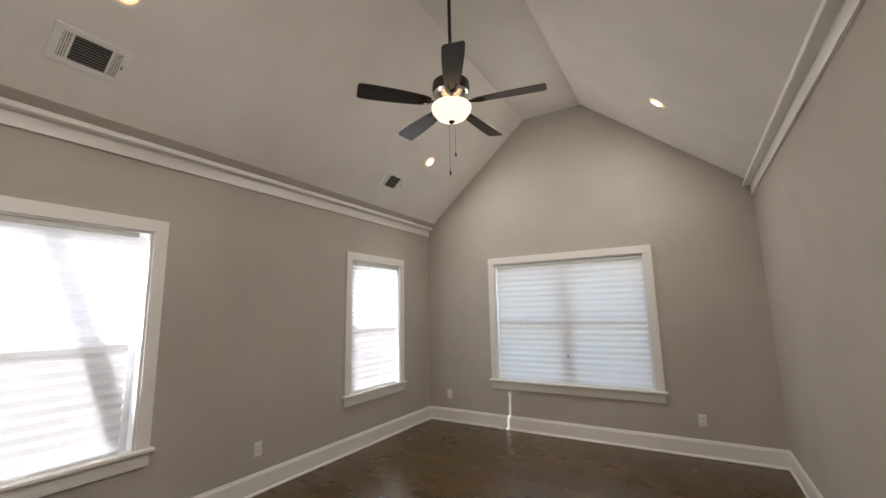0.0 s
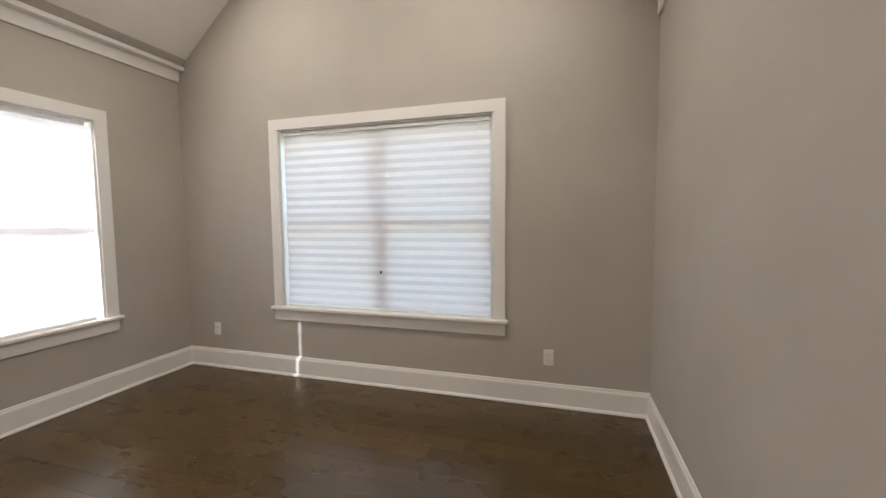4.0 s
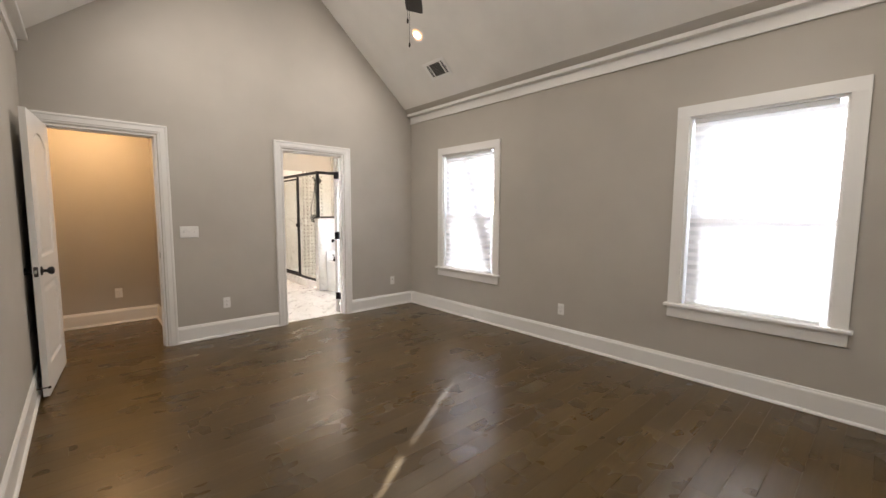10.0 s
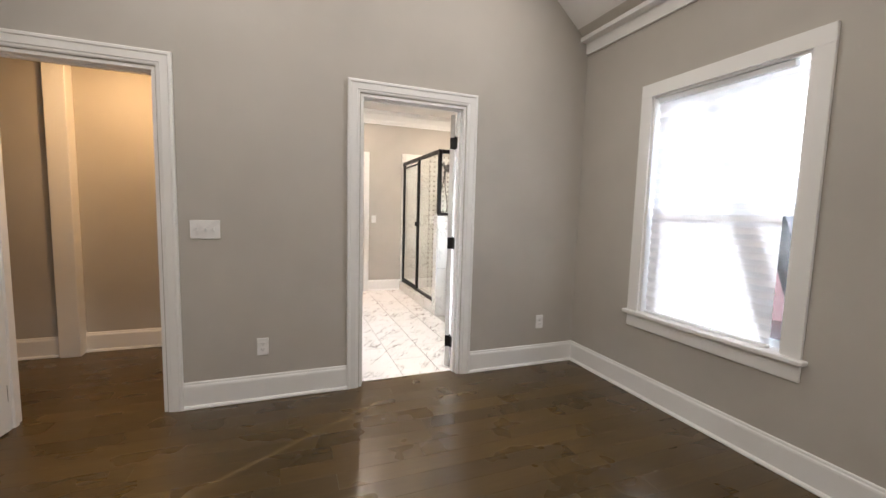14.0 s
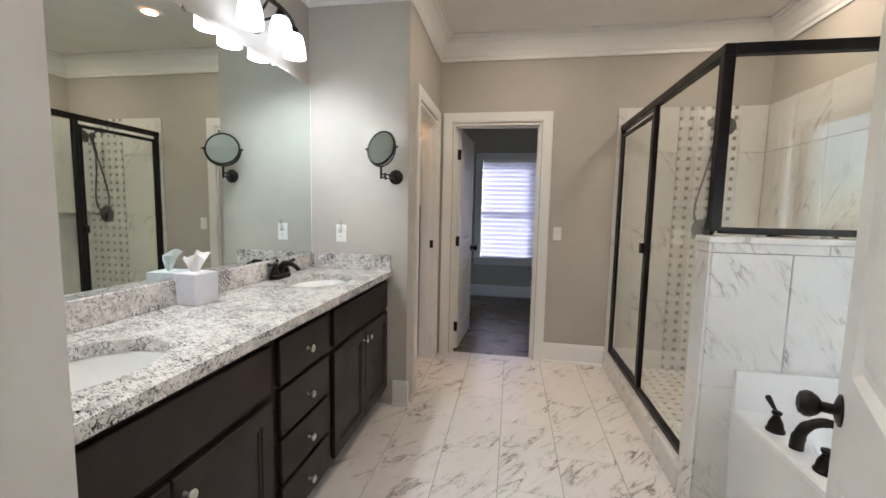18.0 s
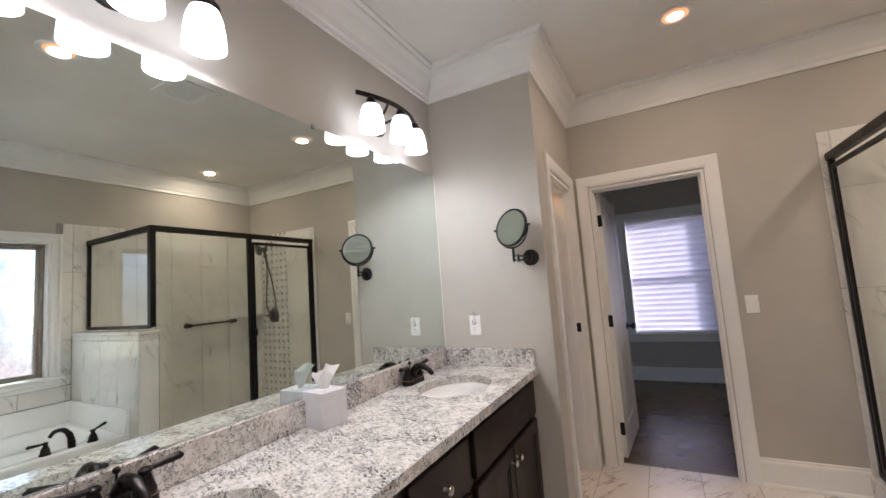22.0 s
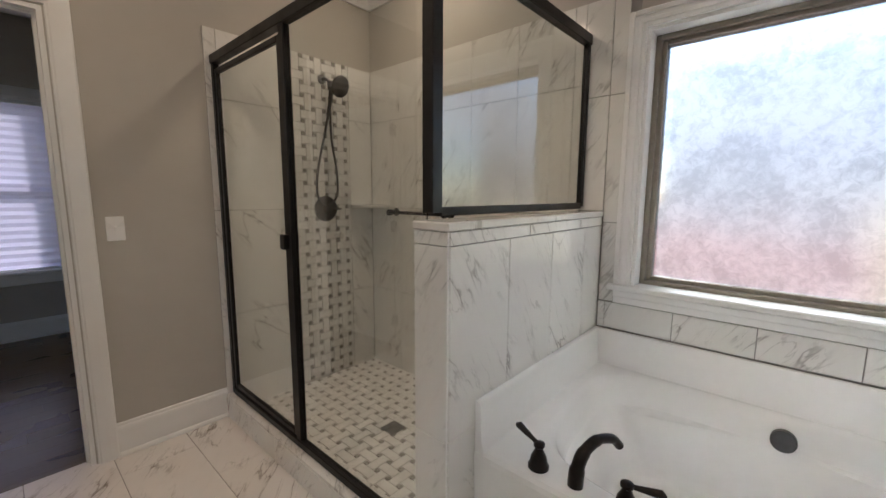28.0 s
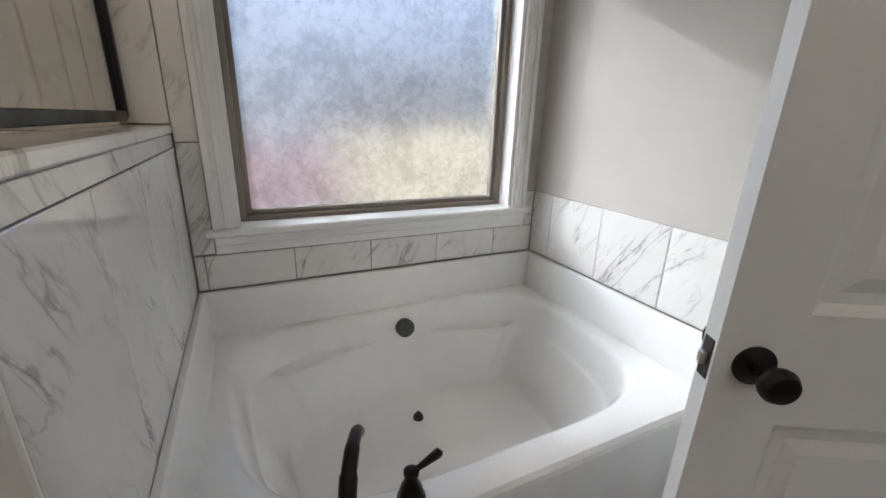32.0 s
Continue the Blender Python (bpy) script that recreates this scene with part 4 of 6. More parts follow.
WARM = (1.0, 0.84, 0.66)
for x, y in ((-2.61, 3.98), (-2.61, 0.87), (-0.158, 3.98), (-0.158, 0.87)):
    downlight(bed_ceiling(x, y), "white recessed light in the sloped ceiling, lit warm")
    lamp("downlight_lamp", bed_ceiling(x, y) @ Matrix.Translation((0, 0, -0.012)), DOWN_W, 0.090, WARM)
for x, y in ((-1.95, -2.76), (-3.35, -2.80), (-1.95, -1.15)):
    downlight(pose(x, y, BH), "white recessed light in the bathroom ceiling, lit warm")
    lamp("downlight_lamp", pose(x, y, BH - 0.012), BATH_W, 0.090, (1.0, 0.74, 0.50))
downlight(pose(0.15, -0.95, 2.5), "white recessed light in the hall ceiling")
lamp("downlight_lamp", pose(0.15, -0.95, 2.488), HALL_W, 0.11, (1.0, 0.56, 0.22))
downlight(pose(-0.5, -3.1, BH), "white recessed light in the closet ceiling")
lamp("downlight_lamp", pose(-0.5, -3.1, BH - 0.012), 2.4, 0.11, (1.0, 0.52, 0.20))


def slats(root, x0, y0, x1, y1, n, upright, material):
    """Thin angled louvres over a dark opening."""
    for i in range(n):
        bm = bmesh.new()
        if upright:
            u = x0 + (x1 - x0) * (i + 0.5) / n
            prism(bm, [(u - 0.0045, -0.004), (u - 0.002, -0.004), (u + 0.003, -0.0085), (u + 0.0005, -0.0085)], 1, y0, y1)
        else:
            u = y0 + (y1 - y0) * (i + 0.5) / n
            prism(bm, [(u - 0.0030, -0.004), (u - 0.0012, -0.004), (u + 0.0022, -0.0085), (u + 0.0004, -0.0085)], 0, x0, x1)
        part("slat", bm, material, root)


def air_vent(m, w, h, label, sides=0.0, louvre=None, n=9, duct=None):
    """A ceiling register: white plate, louvred middle, and louvred ends that blow sideways."""
    root = thing("air_vent", label, "vent", m)
    fw, fh = 0.042, 0.036
    x0, x1, y0, y1 = -w + fw, w - fw, -h + fh, h - fh
    bm = bmesh.new()
    rows = [(-w, -h, x0, h), (x1, -h, w, h), (x0, -h, x1, y0), (x0, y1, x1, h)]
    if sides:
        rows += [(x0 + sides, y0, x0 + sides + 0.014, y1), (x1 - sides - 0.014, y0, x1 - sides, y1)]
    for q in rows:
        box(bm, q[0], q[1], -0.008, q[2], q[3], -0.0005, 0.002)
    part("vent_frame", bm, M_TRIM, root)
    part("backing", boxes((x0, y0, -0.003, x1, y1, -0.001)), duct or M_SLOT, root, "shaded duct")
    if sides:
        slats(root, x0 + sides + 0.015, y0 + 0.001, x1 - sides - 0.015, y1 - 0.001, n, False, louvre or M_LOUVRE)
        for a in (x0, x1 - sides):
            slats(root, a + 0.001, y0 + 0.001, a + sides - 0.001, y1 - 0.001, 3, True, M_TRIM)
        part("damper_lever", boxes((x1 + 0.012, -0.010, -0.016, x1 + 0.017, 0.010, -0.008), c=0.001), M_SLOT, root)
    else:
        slats(root, x0 + 0.001, y0 + 0.001, x1 - 0.001, y1 - 0.001, n, False, louvre or M_LOUVRE)
    return root


for y in (3.66, 0.84):
    air_vent(bed_ceiling(-2.935, y) @ Matrix.Rotation(radians(90), 4, "Z"), 0.178, 0.112, "white ceiling air vent with dark louvres", 0.036)
air_vent(pose(-1.88, -1.735, BH), 0.14, 0.13, "white square bathroom ceiling vent", 0.0, M_VINYL, 9, M_TRIM)


# ---- ceiling fan ----
def ceiling_fan(x, y):
    root = thing("ceiling_fan", "dark bronze ceiling fan with five espresso blades and a lit bowl", "ceiling fan", pose(x, y, -0.026))
    part("canopy", shape(lathe, [(0.070, RZ + 0.026 - 0.001), (0.070, RZ + 0.026 - 0.02), (0.045, RZ + 0.026 - 0.06), (0.016, RZ + 0.026 - 0.075)], Matrix(), 24), M_BRONZE, root, "", True)
    part("downrod", shape(rod, (0, 0, 3.10), (0, 0, RZ + 0.026 - 0.06), 0.0125), M_BLACK, root)
    part("motor", shape(lathe, [(0.018, 3.15), (0.03, 3.12), (0.10, 3.115), (0.128, 3.095), (0.132, 3.055), (0.128, 3.02), (0.10, 3.00)], Matrix(), 32), M_BLACK, root, "black motor housing", True)
    part("motor_band", shape(lathe, [(0.125, 3.019), (0.118, 2.995), (0.085, 2.975), (0.070, 2.950), (0.075, 2.935), (0.11, 2.925)], Matrix(), 32), M_NICKEL, root, "brushed nickel band", True)
    part("bowl", shape(lathe, [(0.135, 2.925), (0.140, 2.912), (0.132, 2.880), (0.105, 2.845), (0.06, 2.818), (0.015, 2.808)], Matrix(), 32), M_LAMPG, root, "frosted amber glass bowl, lit", True)
    part("finial", shape(lathe, [(0.022, 2.815), (0.024, 2.806), (0.014, 2.800), (0.008, 2.792), (0.003, 2.785)], Matrix(), 16), M_BRONZE, root, "", True)
    for i in range(5):
        a = radians(FAN_TURN + 72 * i)
        m = Matrix.Rotation(a, 4, "Z") @ Matrix.Translation((0, 0, 2.940)) @ Matrix.Rotation(radians(12), 4, "X")
        bm = bmesh.new()
        top, bot = [], []
        for u, hw in ((0.15, 0.030), (0.20, 0.046), (0.30, 0.056), (0.42, 0.064), (0.55, 0.068), (0.63, 0.067), (0.645, 0.060), (0.650, 0.050)):
            for s, row in ((-1, top), (1, bot)):
                row.append((u, s * hw))
        ring = top + bot[::-1]
        lo = [bm.verts.new(m @ Vector((u, v, -0.003))) for u, v in ring]
        hi = [bm.verts.new(m @ Vector((u, v, 0.003))) for u, v in ring]
        k = len(ring)
        bm.faces.new(lo)
        bm.faces.new(hi[::-1])
        for j in range(k):
            bm.faces.new((lo[j], lo[(j + 1) % k], hi[(j + 1) % k], hi[j]))
        blade = part("blade", bm, M_BLADE, root, "espresso wooden blade")
        bm = bmesh.new()
        tube(bm, [m @ Vector(p) for p in ((0.07, 0, 0.030), (0.12, 0, 0.000), (0.17, 0.0, -0.007))], [0.012, 0.010, 0.009], 8)
        for s in (-1, 1):
            tube(bm, [m @ Vector(p) for p in ((0.16, 0, -0.007), (0.20, s * 0.022, -0.006), (0.245, s * 0.026, -0.006))], [0.009, 0.008, 0.006], 8)
        part("blade_bracket", bm, M_BRONZE, blade, "dark bronze blade bracket")
    for dx, dy, zl in ((0.02, 0.01, 2.55), (-0.012, -0.012, 2.42)):
        bm = bmesh.new()
        rod(bm, (dx, dy, zl + 0.03), (dx, dy, 2.80), 0.0012, seg=6)
        lathe(bm, [(0.002, zl + 0.034), (0.006, zl + 0.022), (0.007, zl + 0.010), (0.003, zl)], Matrix.Translation((dx, dy, 0)), 10)
        part("pull_chain", bm, M_BLACK, root)
    return root


ceiling_fan(-1.375, 2.354)

# ---- vanity ----
CX = -1.05     # cabinet front
VY = (-2.508, -1.662, -1.242, BY1 - 0.004)
CT, CB = 0.905, 0.868


def knob(bm, x, y, z):
    lathe(bm, [(0.007, 0), (0.005, 0.004), (0.005, 0.014), (0.012, 0.019), (0.015, 0.024), (0.013, 0.028), (0.006, 0.030)], along((x, y, z), (x - 1, y, z)), 18)


def slab(bm, y0, y1, z0, z1, x=CX, t=0.019):
    box(bm, x - t, y0, z0, x, y1, z1, 0.003)


def rim(bm, y0, y1, z0, z1, profile):
    """A mitred rectangular frame: the (inset, x) profile, closed, run round four corners."""
    rings = []
    for ys, zs, y, z in ((1, 1, y0, z0), (-1, 1, y1, z0), (-1, -1, y1, z1), (1, -1, y0, z1)):
        rings.append([bm.verts.new((x, y + ys * d, z + zs * d)) for d, x in profile])
    k = len(profile)
    for i in range(4):
        p, q = rings[i], rings[(i + 1) % 4]
        for j in range(k):
            bm.faces.new((p[j], p[(j + 1) % k], q[(j + 1) % k], q[j]))


def shaker(y0, y1, z0, z1, root, knob_y, knob_z):
    """A cabinet door: flat frame with a stepped bead round a recessed panel."""
    bm = bmesh.new()
    f, t = 0.058, 0.020
    rim(bm, y0, y1, z0, z1, [(0, CX), (0, CX - t + 0.003), (0.003, CX - t), (f - 0.003, CX - t), (f, CX - t + 0.003), (f, CX - 0.0155), (f + 0.009, CX - 0.0150), (f + 0.011, CX - 0.0125), (f + 0.011, CX)])
    door = part("cabinet_door", bm, M_CAB, root)
    part("panel", boxes((CX - 0.011, y0 + f + 0.0105, z0 + f + 0.0105, CX - 0.002, y1 - f - 0.0105, z1 - f - 0.0105)), M_CAB, door)
    bm = bmesh.new()
    knob(bm, CX - t, knob_y, knob_z)
    part("knob", bm, M_NICKEL, door, "round brushed nickel knob", True)


def cabinet_body(root, y0, y1):
    part("face_frame", boxes((CX, y0, 0.105, CX + 0.018, y1, CB - 0.001)), M_CAB, root)
    for a in (y0, y1 - 0.016):
        part("side_panel", boxes((CX + 0.018, a, 0.105, BX1 - 0.002, a + 0.016, CB - 0.001)), M_CAB, root)
    part("bottom_panel", boxes((CX + 0.018, y0 + 0.016, 0.105, BX1 - 0.002, y1 - 0.016, 0.121)), M_CAB, root)
    part("toe_kick", boxes((CX + 0.075, y0, 0.0, BX1 - 0.004, y1, 0.105)), M_CAB, root)


def sink_cabinet(label, y0, y1, d0, d1):
    root = thing("sink_cabinet", label, "cabinet", Matrix(), "vanity cabinets")
    cabinet_body(root, y0, y1)
    bm = bmesh.new()
    slab(bm, d0, d1, 0.672, 0.838)
    part("false_front", bm, M_CAB, root)
    mid = (d0 + d1) / 2
    shaker(d0, mid - 0.003, 0.135, 0.645, root, mid - 0.034, 0.588)
    shaker(mid + 0.003, d1, 0.135, 0.645, root, mid + 0.034, 0.588)


sink_cabinet("espresso sink cabinet with two panel doors and nickel knobs", VY[2], VY[3], VY[2] + 0.03, -0.405)
sink_cabinet("espresso sink cabinet at the wall end, two panel doors", VY[0], VY[1], VY[0] + 0.03, VY[1] - 0.03)
root = thing("drawer_cabinet", "espresso cabinet with four drawers and nickel knobs", "cabinet", Matrix(), "vanity cabinets")
cabinet_body(root, VY[1] + 0.0005, VY[2] - 0.0005)
for z0, z1 in ((0.672, 0.838), (0.486, 0.652), (0.308, 0.470), (0.130, 0.290)):
    bm = bmesh.new()
    slab(bm, VY[1] + 0.022, VY[2] - 0.022, z0, z1)
    dr = part("drawer_front", bm, M_CAB, root)
    bm = bmesh.new()
    knob(bm, CX - 0.019, (VY[1] + VY[2]) / 2, (z0 + z1) / 2 - 0.005)
    part("knob", bm, M_NICKEL, dr, "round brushed nickel knob", True)

SINKS = (-0.810, -2.058)
SKX, SKA, SKB = -0.815, 0.162, 0.212      # centre and half axes of the bowls


def counter_top(bm):
    """A slab with two oval holes."""
    x0, x1, y0, y1 = CX - 0.040, BX1 - 0.002, VY[0], VY[3]
    n = 40
    cuts = [y0, (SINKS[0] + SINKS[1]) / 2, y1]
    for cy, ya, yb in ((SINKS[1], cuts[0], cuts[1]), (SINKS[0], cuts[1], cuts[2])):
        hole, rim = [], []
        for i in range(n):
            a = 2 * math.pi * i / n
            dx, dy = math.cos(a), math.sin(a)
            hole.append((SKX + SKA * dx, cy + SKB * dy))
            k = min((x1 - SKX) / dx if dx > 1e-6 else 9, (x0 - SKX) / dx if dx < -1e-6 else 9, (yb - cy) / dy if dy > 1e-6 else 9, (ya - cy) / dy if dy < -1e-6 else 9)
            rim.append([SKX + k * dx, cy + k * dy])
        for cxy in ((x0, ya), (x1, ya), (x1, yb), (x0, yb)):
            j = min(range(n), key=lambda q: (rim[q][0] - cxy[0]) ** 2 + (rim[q][1] - cxy[1]) ** 2)
            rim[j] = list(cxy)
        ht, hb = [bm.verts.new((*p, CT)) for p in hole], [bm.verts.new((*p, CB)) for p in hole]
        rt = [bm.verts.new((*p, CT)) for p in rim]
        rb = [bm.verts.new((*p, CB)) for p in rim]
        for i in range(n):
            j = (i + 1) % n
            bm.faces.new((ht[i], rt[i], rt[j], ht[j]))
            bm.faces.new((hb[i], hb[j], rb[j], rb[i]))
            bm.faces.new((ht[i], ht[j], hb[j], hb[i]))
            edge_mid = (rim[i][1] + rim[j][1]) / 2
            if abs(edge_mid - cuts[1]) > 1e-4:
                bm.faces.new((rt[i], rb[i], rb[j], rt[j]))
    bmesh.ops.remove_doubles(bm, verts=bm.verts, dist=1e-5)


top = thing("countertop", "speckled white, grey and black granite vanity top", "countertop", Matrix())
part("slab", shape(counter_top), M_GRANITE, top)
part("backsplash", boxes((BX1 - 0.022, VY[0] + 0.02, CT, BX1 - 0.002, VY[3], CT + 0.100), c=0.003), M_GRANITE, top)
part("side_splash", boxes((CX - 0.030, VY[0], CT, BX1 - 0.022, VY[0] + 0.020, CT + 0.100), c=0.003), M_GRANITE, top)


def sink(cy):
    root = thing("sink", "white oval undermount porcelain basin", "sink", pose(SKX, cy, 0), "sinks")
    bm = bmesh.new()
    rings = []
    for s, z in ((1.08, CB - 0.0005), (1.03, CB - 0.001), (1.0, CB - 0.006), (0.97, CB - 0.03), (0.88, CB - 0.08), (0.68, CB - 0.12), (0.40, CB - 0.138), (0.12, CB - 0.142)):
        rings.append([bm.verts.new((SKA * s * math.cos(2 * math.pi * i / 40), SKB * s * math.sin(2 * math.pi * i / 40), z)) for i in range(40)])
    for a, b in zip(rings, rings[1:]):
        for i in range(40):
            bm.faces.new((a[i], a[(i + 1) % 40], b[(i + 1) % 40], b[i]))
    bm.faces.new(rings[-1])
    part("bowl", bm, M_PORC, root, "", True)
    part("drain", shape(lathe, [(0.022, CB - 0.141), (0.022, CB - 0.138), (0.015, CB - 0.136)], Matrix(), 20), M_BRONZE, root, "dark bronze drain", True)


for cy in SINKS:
    sink(cy)


def lever(bm, p, d, length):
    """A tapering paddle lever from p along d."""
    d = Vector(d).normalized()
    p = Vector(p)
    tube(bm, [p, p + d * length * 0.25, p + d * length * 0.6 + Vector((0, 0, 0.002)), p + d * length * 0.9 + Vector((0, 0, 0.004)), p + d * length], [0.006, 0.0065, 0.009, 0.011, 0.006], 10)


def faucet(cy):
    """A centre-set tap; the spout points to -x."""
    root = thing("faucet", "dark oil-rubbed bronze faucet with two lever handles", "faucet", pose(-0.580, cy, CT), "vanity faucets")
    bm = bmesh.new()
    for s, z0, z1 in ((1.0, 0.0, 0.016), (0.95, 0.016, 0.022), (0.84, 0.0245, 0.030)):
        ring = [(0.029 * s * math.cos(a) + 0.0, (0.050 if math.sin(a) >= 0 else -0.050) + 0.029 * s * math.sin(a)) for a in [2 * math.pi * i / 28 for i in range(28)]]
        prism(bm, ring, 2, z0, z1)
    part("base", bm, M_BRONZE, root, "", False)
    bm = bmesh.new()
    prism(bm, [(0.0266 * math.cos(a), (0.050 if math.sin(a) >= 0 else -0.050) + 0.0266 * math.sin(a)) for a in [2 * math.pi * i / 28 for i in range(28)]], 2, 0.022, 0.0245)
    part("worn_edge", bm, M_COPPER, root, "rubbed copper edge")
    part("spout", shape(tube, curve_pts([(0.0, 0, 0.02), (-0.002, 0, 0.055), (-0.030, 0, 0.082), (-0.070, 0, 0.080), (-0.105, 0, 0.058), (-0.112, 0, 0.045)], 6), [0.020] * 7 + [0.018] * 6 + [0.015] * 6 + [0.0125] * 6 + [0.012] * 6, 14), M_BRONZE, root, "", True)
    for s in (-1, 1):
        hd = part("handle", shape(lathe, [(0.0245, 0.029), (0.0245, 0.036), (0.021, 0.044), (0.0155, 0.060), (0.012, 0.072), (0.0155, 0.076), (0.0155, 0.082), (0.009, 0.087), (0.001, 0.088)], Matrix.Translation((0, s * 0.051, 0)), 18), M_BRONZE, root, "", True)
        bm = bmesh.new()
        lever(bm, (0, s * 0.051, 0.080), (-0.15, s * 1.0, 0.06), 0.082)
        part("lever", bm, M_BRONZE, hd, "", True)
    part("lift_rod", shape(lathe, [(0.003, 0.02), (0.003, 0.088), (0.0085, 0.094), (0.0085, 0.101), (0.004, 0.105), (0.001, 0.106)], Matrix.Translation((0.018, 0, 0)), 12), M_BRONZE, root, "", True)


for cy in SINKS:
    faucet(cy)

mir = thing("vanity_mirror", "large frameless mirror over the vanity", "mirror", Matrix())
part("glass", boxes((BX1 - 0.007, SY + 0.004, CT + 0.102, BX1 - 0.001, -0.34, 2.075)), M_MIRROR, mir)
part("polished_edge", boxes((BX1 - 0.0075, SY + 0.0012, CT + 0.102, BX1 - 0.001, SY + 0.0038, 2.075)), M_PLASTIC, mir, "pale polished edge")
for y in (-0.95, -2.1, -1.5):
    part("clip", boxes((BX1 - 0.012, y - 0.010, 2.063, BX1 - 0.0075, y + 0.010, 2.083), c=0.002), clear_glass("clip_plastic", (0.8, 0.8, 0.82)), mir, "small clear clip")


def vanity_light(cy):
    root = thing("vanity_light", "bronze arched bar light with three lit white bell shades", "wall light", pose(BX1, cy, 0), "vanity lights")
    part("backplate", shape(lathe, [(0.058, 0), (0.058, 0.012), (0.045, 0.022), (0.03, 0.026)], along((0, 0, 2.225), (-1, 0, 2.225)), 24), M_BRONZE, root, "", True)
    bm = bmesh.new()
    n = 17
    rings = []
    for i in range(n):
        u = -1 + 2 * i / (n - 1)
        x, y = -0.150 + 0.065 * u * u, u * 0.255
        rings.append([bm.verts.new((x + dx, y, 2.280 + dz)) for dx, dz in ((-0.004, -0.011), (0.004, -0.011), (0.004, 0.011), (-0.004, 0.011))])
    for a, c in zip(rings, rings[1:]):
        for k in range(4):
            bm.faces.new((a[k], a[(k + 1) % 4], c[(k + 1) % 4], c[k]))
    bm.faces.new(rings[0])
    bm.faces.new(rings[-1])
    for s in (-1, 1):
        tube(bm, curve_pts([(-0.02, s * 0.02, 2.235), (-0.09, s * 0.05, 2.260), (-0.144, s * 0.09, 2.278)], 5), 0.007, 8)
    part("arched_bar", bm, M_BRONZE, root, "bowed flat bar")
    for u in (-0.74, 0.0, 0.74):
        x, y, z = -0.150 + 0.065 * u * u, u * 0.255, 2.273
        part("socket", shape(lathe, [(0.012, z), (0.020, z - 0.010), (0.026, z - 0.034), (0.027, z - 0.040)], Matrix.Translation((x, y, 0)), 18), M_BRONZE, root, "", True)
        part("shade", shape(lathe, [(0.028, z - 0.038), (0.040, z - 0.046), (0.050, z - 0.075), (0.056, z - 0.115), (0.059, z - 0.160), (0.056, z - 0.160), (0.053, z - 0.115), (0.047, z - 0.076), (0.037, z - 0.049), (0.026, z - 0.042)], Matrix.Translation((x, y, 0)), 24, False), M_VANG, root, "white glass bell shade, lit", True)
        pl = bpy.data.lights.new("vanity_lamp", "POINT")
        pl.energy, pl.color, pl.shadow_soft_size = VAN_W, (1.0, 0.95, 0.90), 0.028
        ob = new("vanity_lamp", pl)
        ob.location = (BX1 + x, cy + y, z - 0.122)
        LAMPS.append(ob)


for cy in (-0.80, -1.95):
    vanity_light(cy)

# swing-arm mirror on the stub wall
root = thing("makeup_mirror", "round swing-arm makeup mirror in a dark bronze frame", "mirror", Matrix())
MPX, MHX, MHY = -1.110, -1.060, -2.360
part("wall_plate", shape(lathe, [(0.045, 0), (0.045, 0.008), (0.034, 0.016), (0.015, 0.022), (0.012, 0.035)], along((MPX, SY, 1.50), (MPX, 0, 1.50)), 24), M_BLACK, root, "", True)
bm = bmesh.new()
for z in (1.488, 1.510):
    rod(bm, (MPX, SY + 0.030, z), (MPX + 0.045, SY + 0.085, z), 0.0045, seg=8)
    rod(bm, (MPX + 0.045, SY + 0.085, z), (MHX, MHY, z), 0.0045, seg=8)
rod(bm, (MPX, SY + 0.032, 1.478), (MPX, SY + 0.032, 1.520), 0.008)
rod(bm, (MPX + 0.045, SY + 0.085, 1.478), (MPX + 0.045, SY + 0.085, 1.520), 0.007)
rod(bm, (MHX, MHY, 1.478), (MHX, MHY, 1.535), 0.007)
part("arm", bm, M_BLACK, root, "folding double arm")
mc, mn = Vector((MHX, MHY, 1.660)), Vector((0.36, 0.90, 0.20)).normalized()
mm = along(mc, mc + mn)
side = Vector((-mn.y, mn.x, 0)).normalized()
bm = bmesh.new()
tube(bm, [mc + 0.108 * (side * math.cos(a) + Vector((0, 0, math.sin(a)))) for a in [math.pi + math.pi * i / 14 for i in range(15)]], 0.0045, 8)
rod(bm, (mc.x, mc.y, 1.535), (mc.x, mc.y, 1.553), 0.007)
for s in (-1, 1):
    rod(bm, mc + side * s * 0.100, mc + side * s * 0.122, 0.006)
part("yoke", bm, M_BLACK, root, "", True)
part("rim", shape(lathe, [(0.098, -0.009), (0.104, -0.006), (0.106, 0.0), (0.104, 0.006), (0.098, 0.009), (0.094, 0.006), (0.094, -0.006)], mm, 36, False), M_BLACK, root, "thin dark rim", True)
part("mirror_glass", shape(lathe, [(0.095, -0.005)] + [(q * 0.095 + 0.0005, 0.0015 + 0.0035 * q * q) for q in (1.0, 0.85, 0.7, 0.55, 0.4, 0.25, 0.1, 0.0)], mm, 36), M_MIRROR, root, "", True)

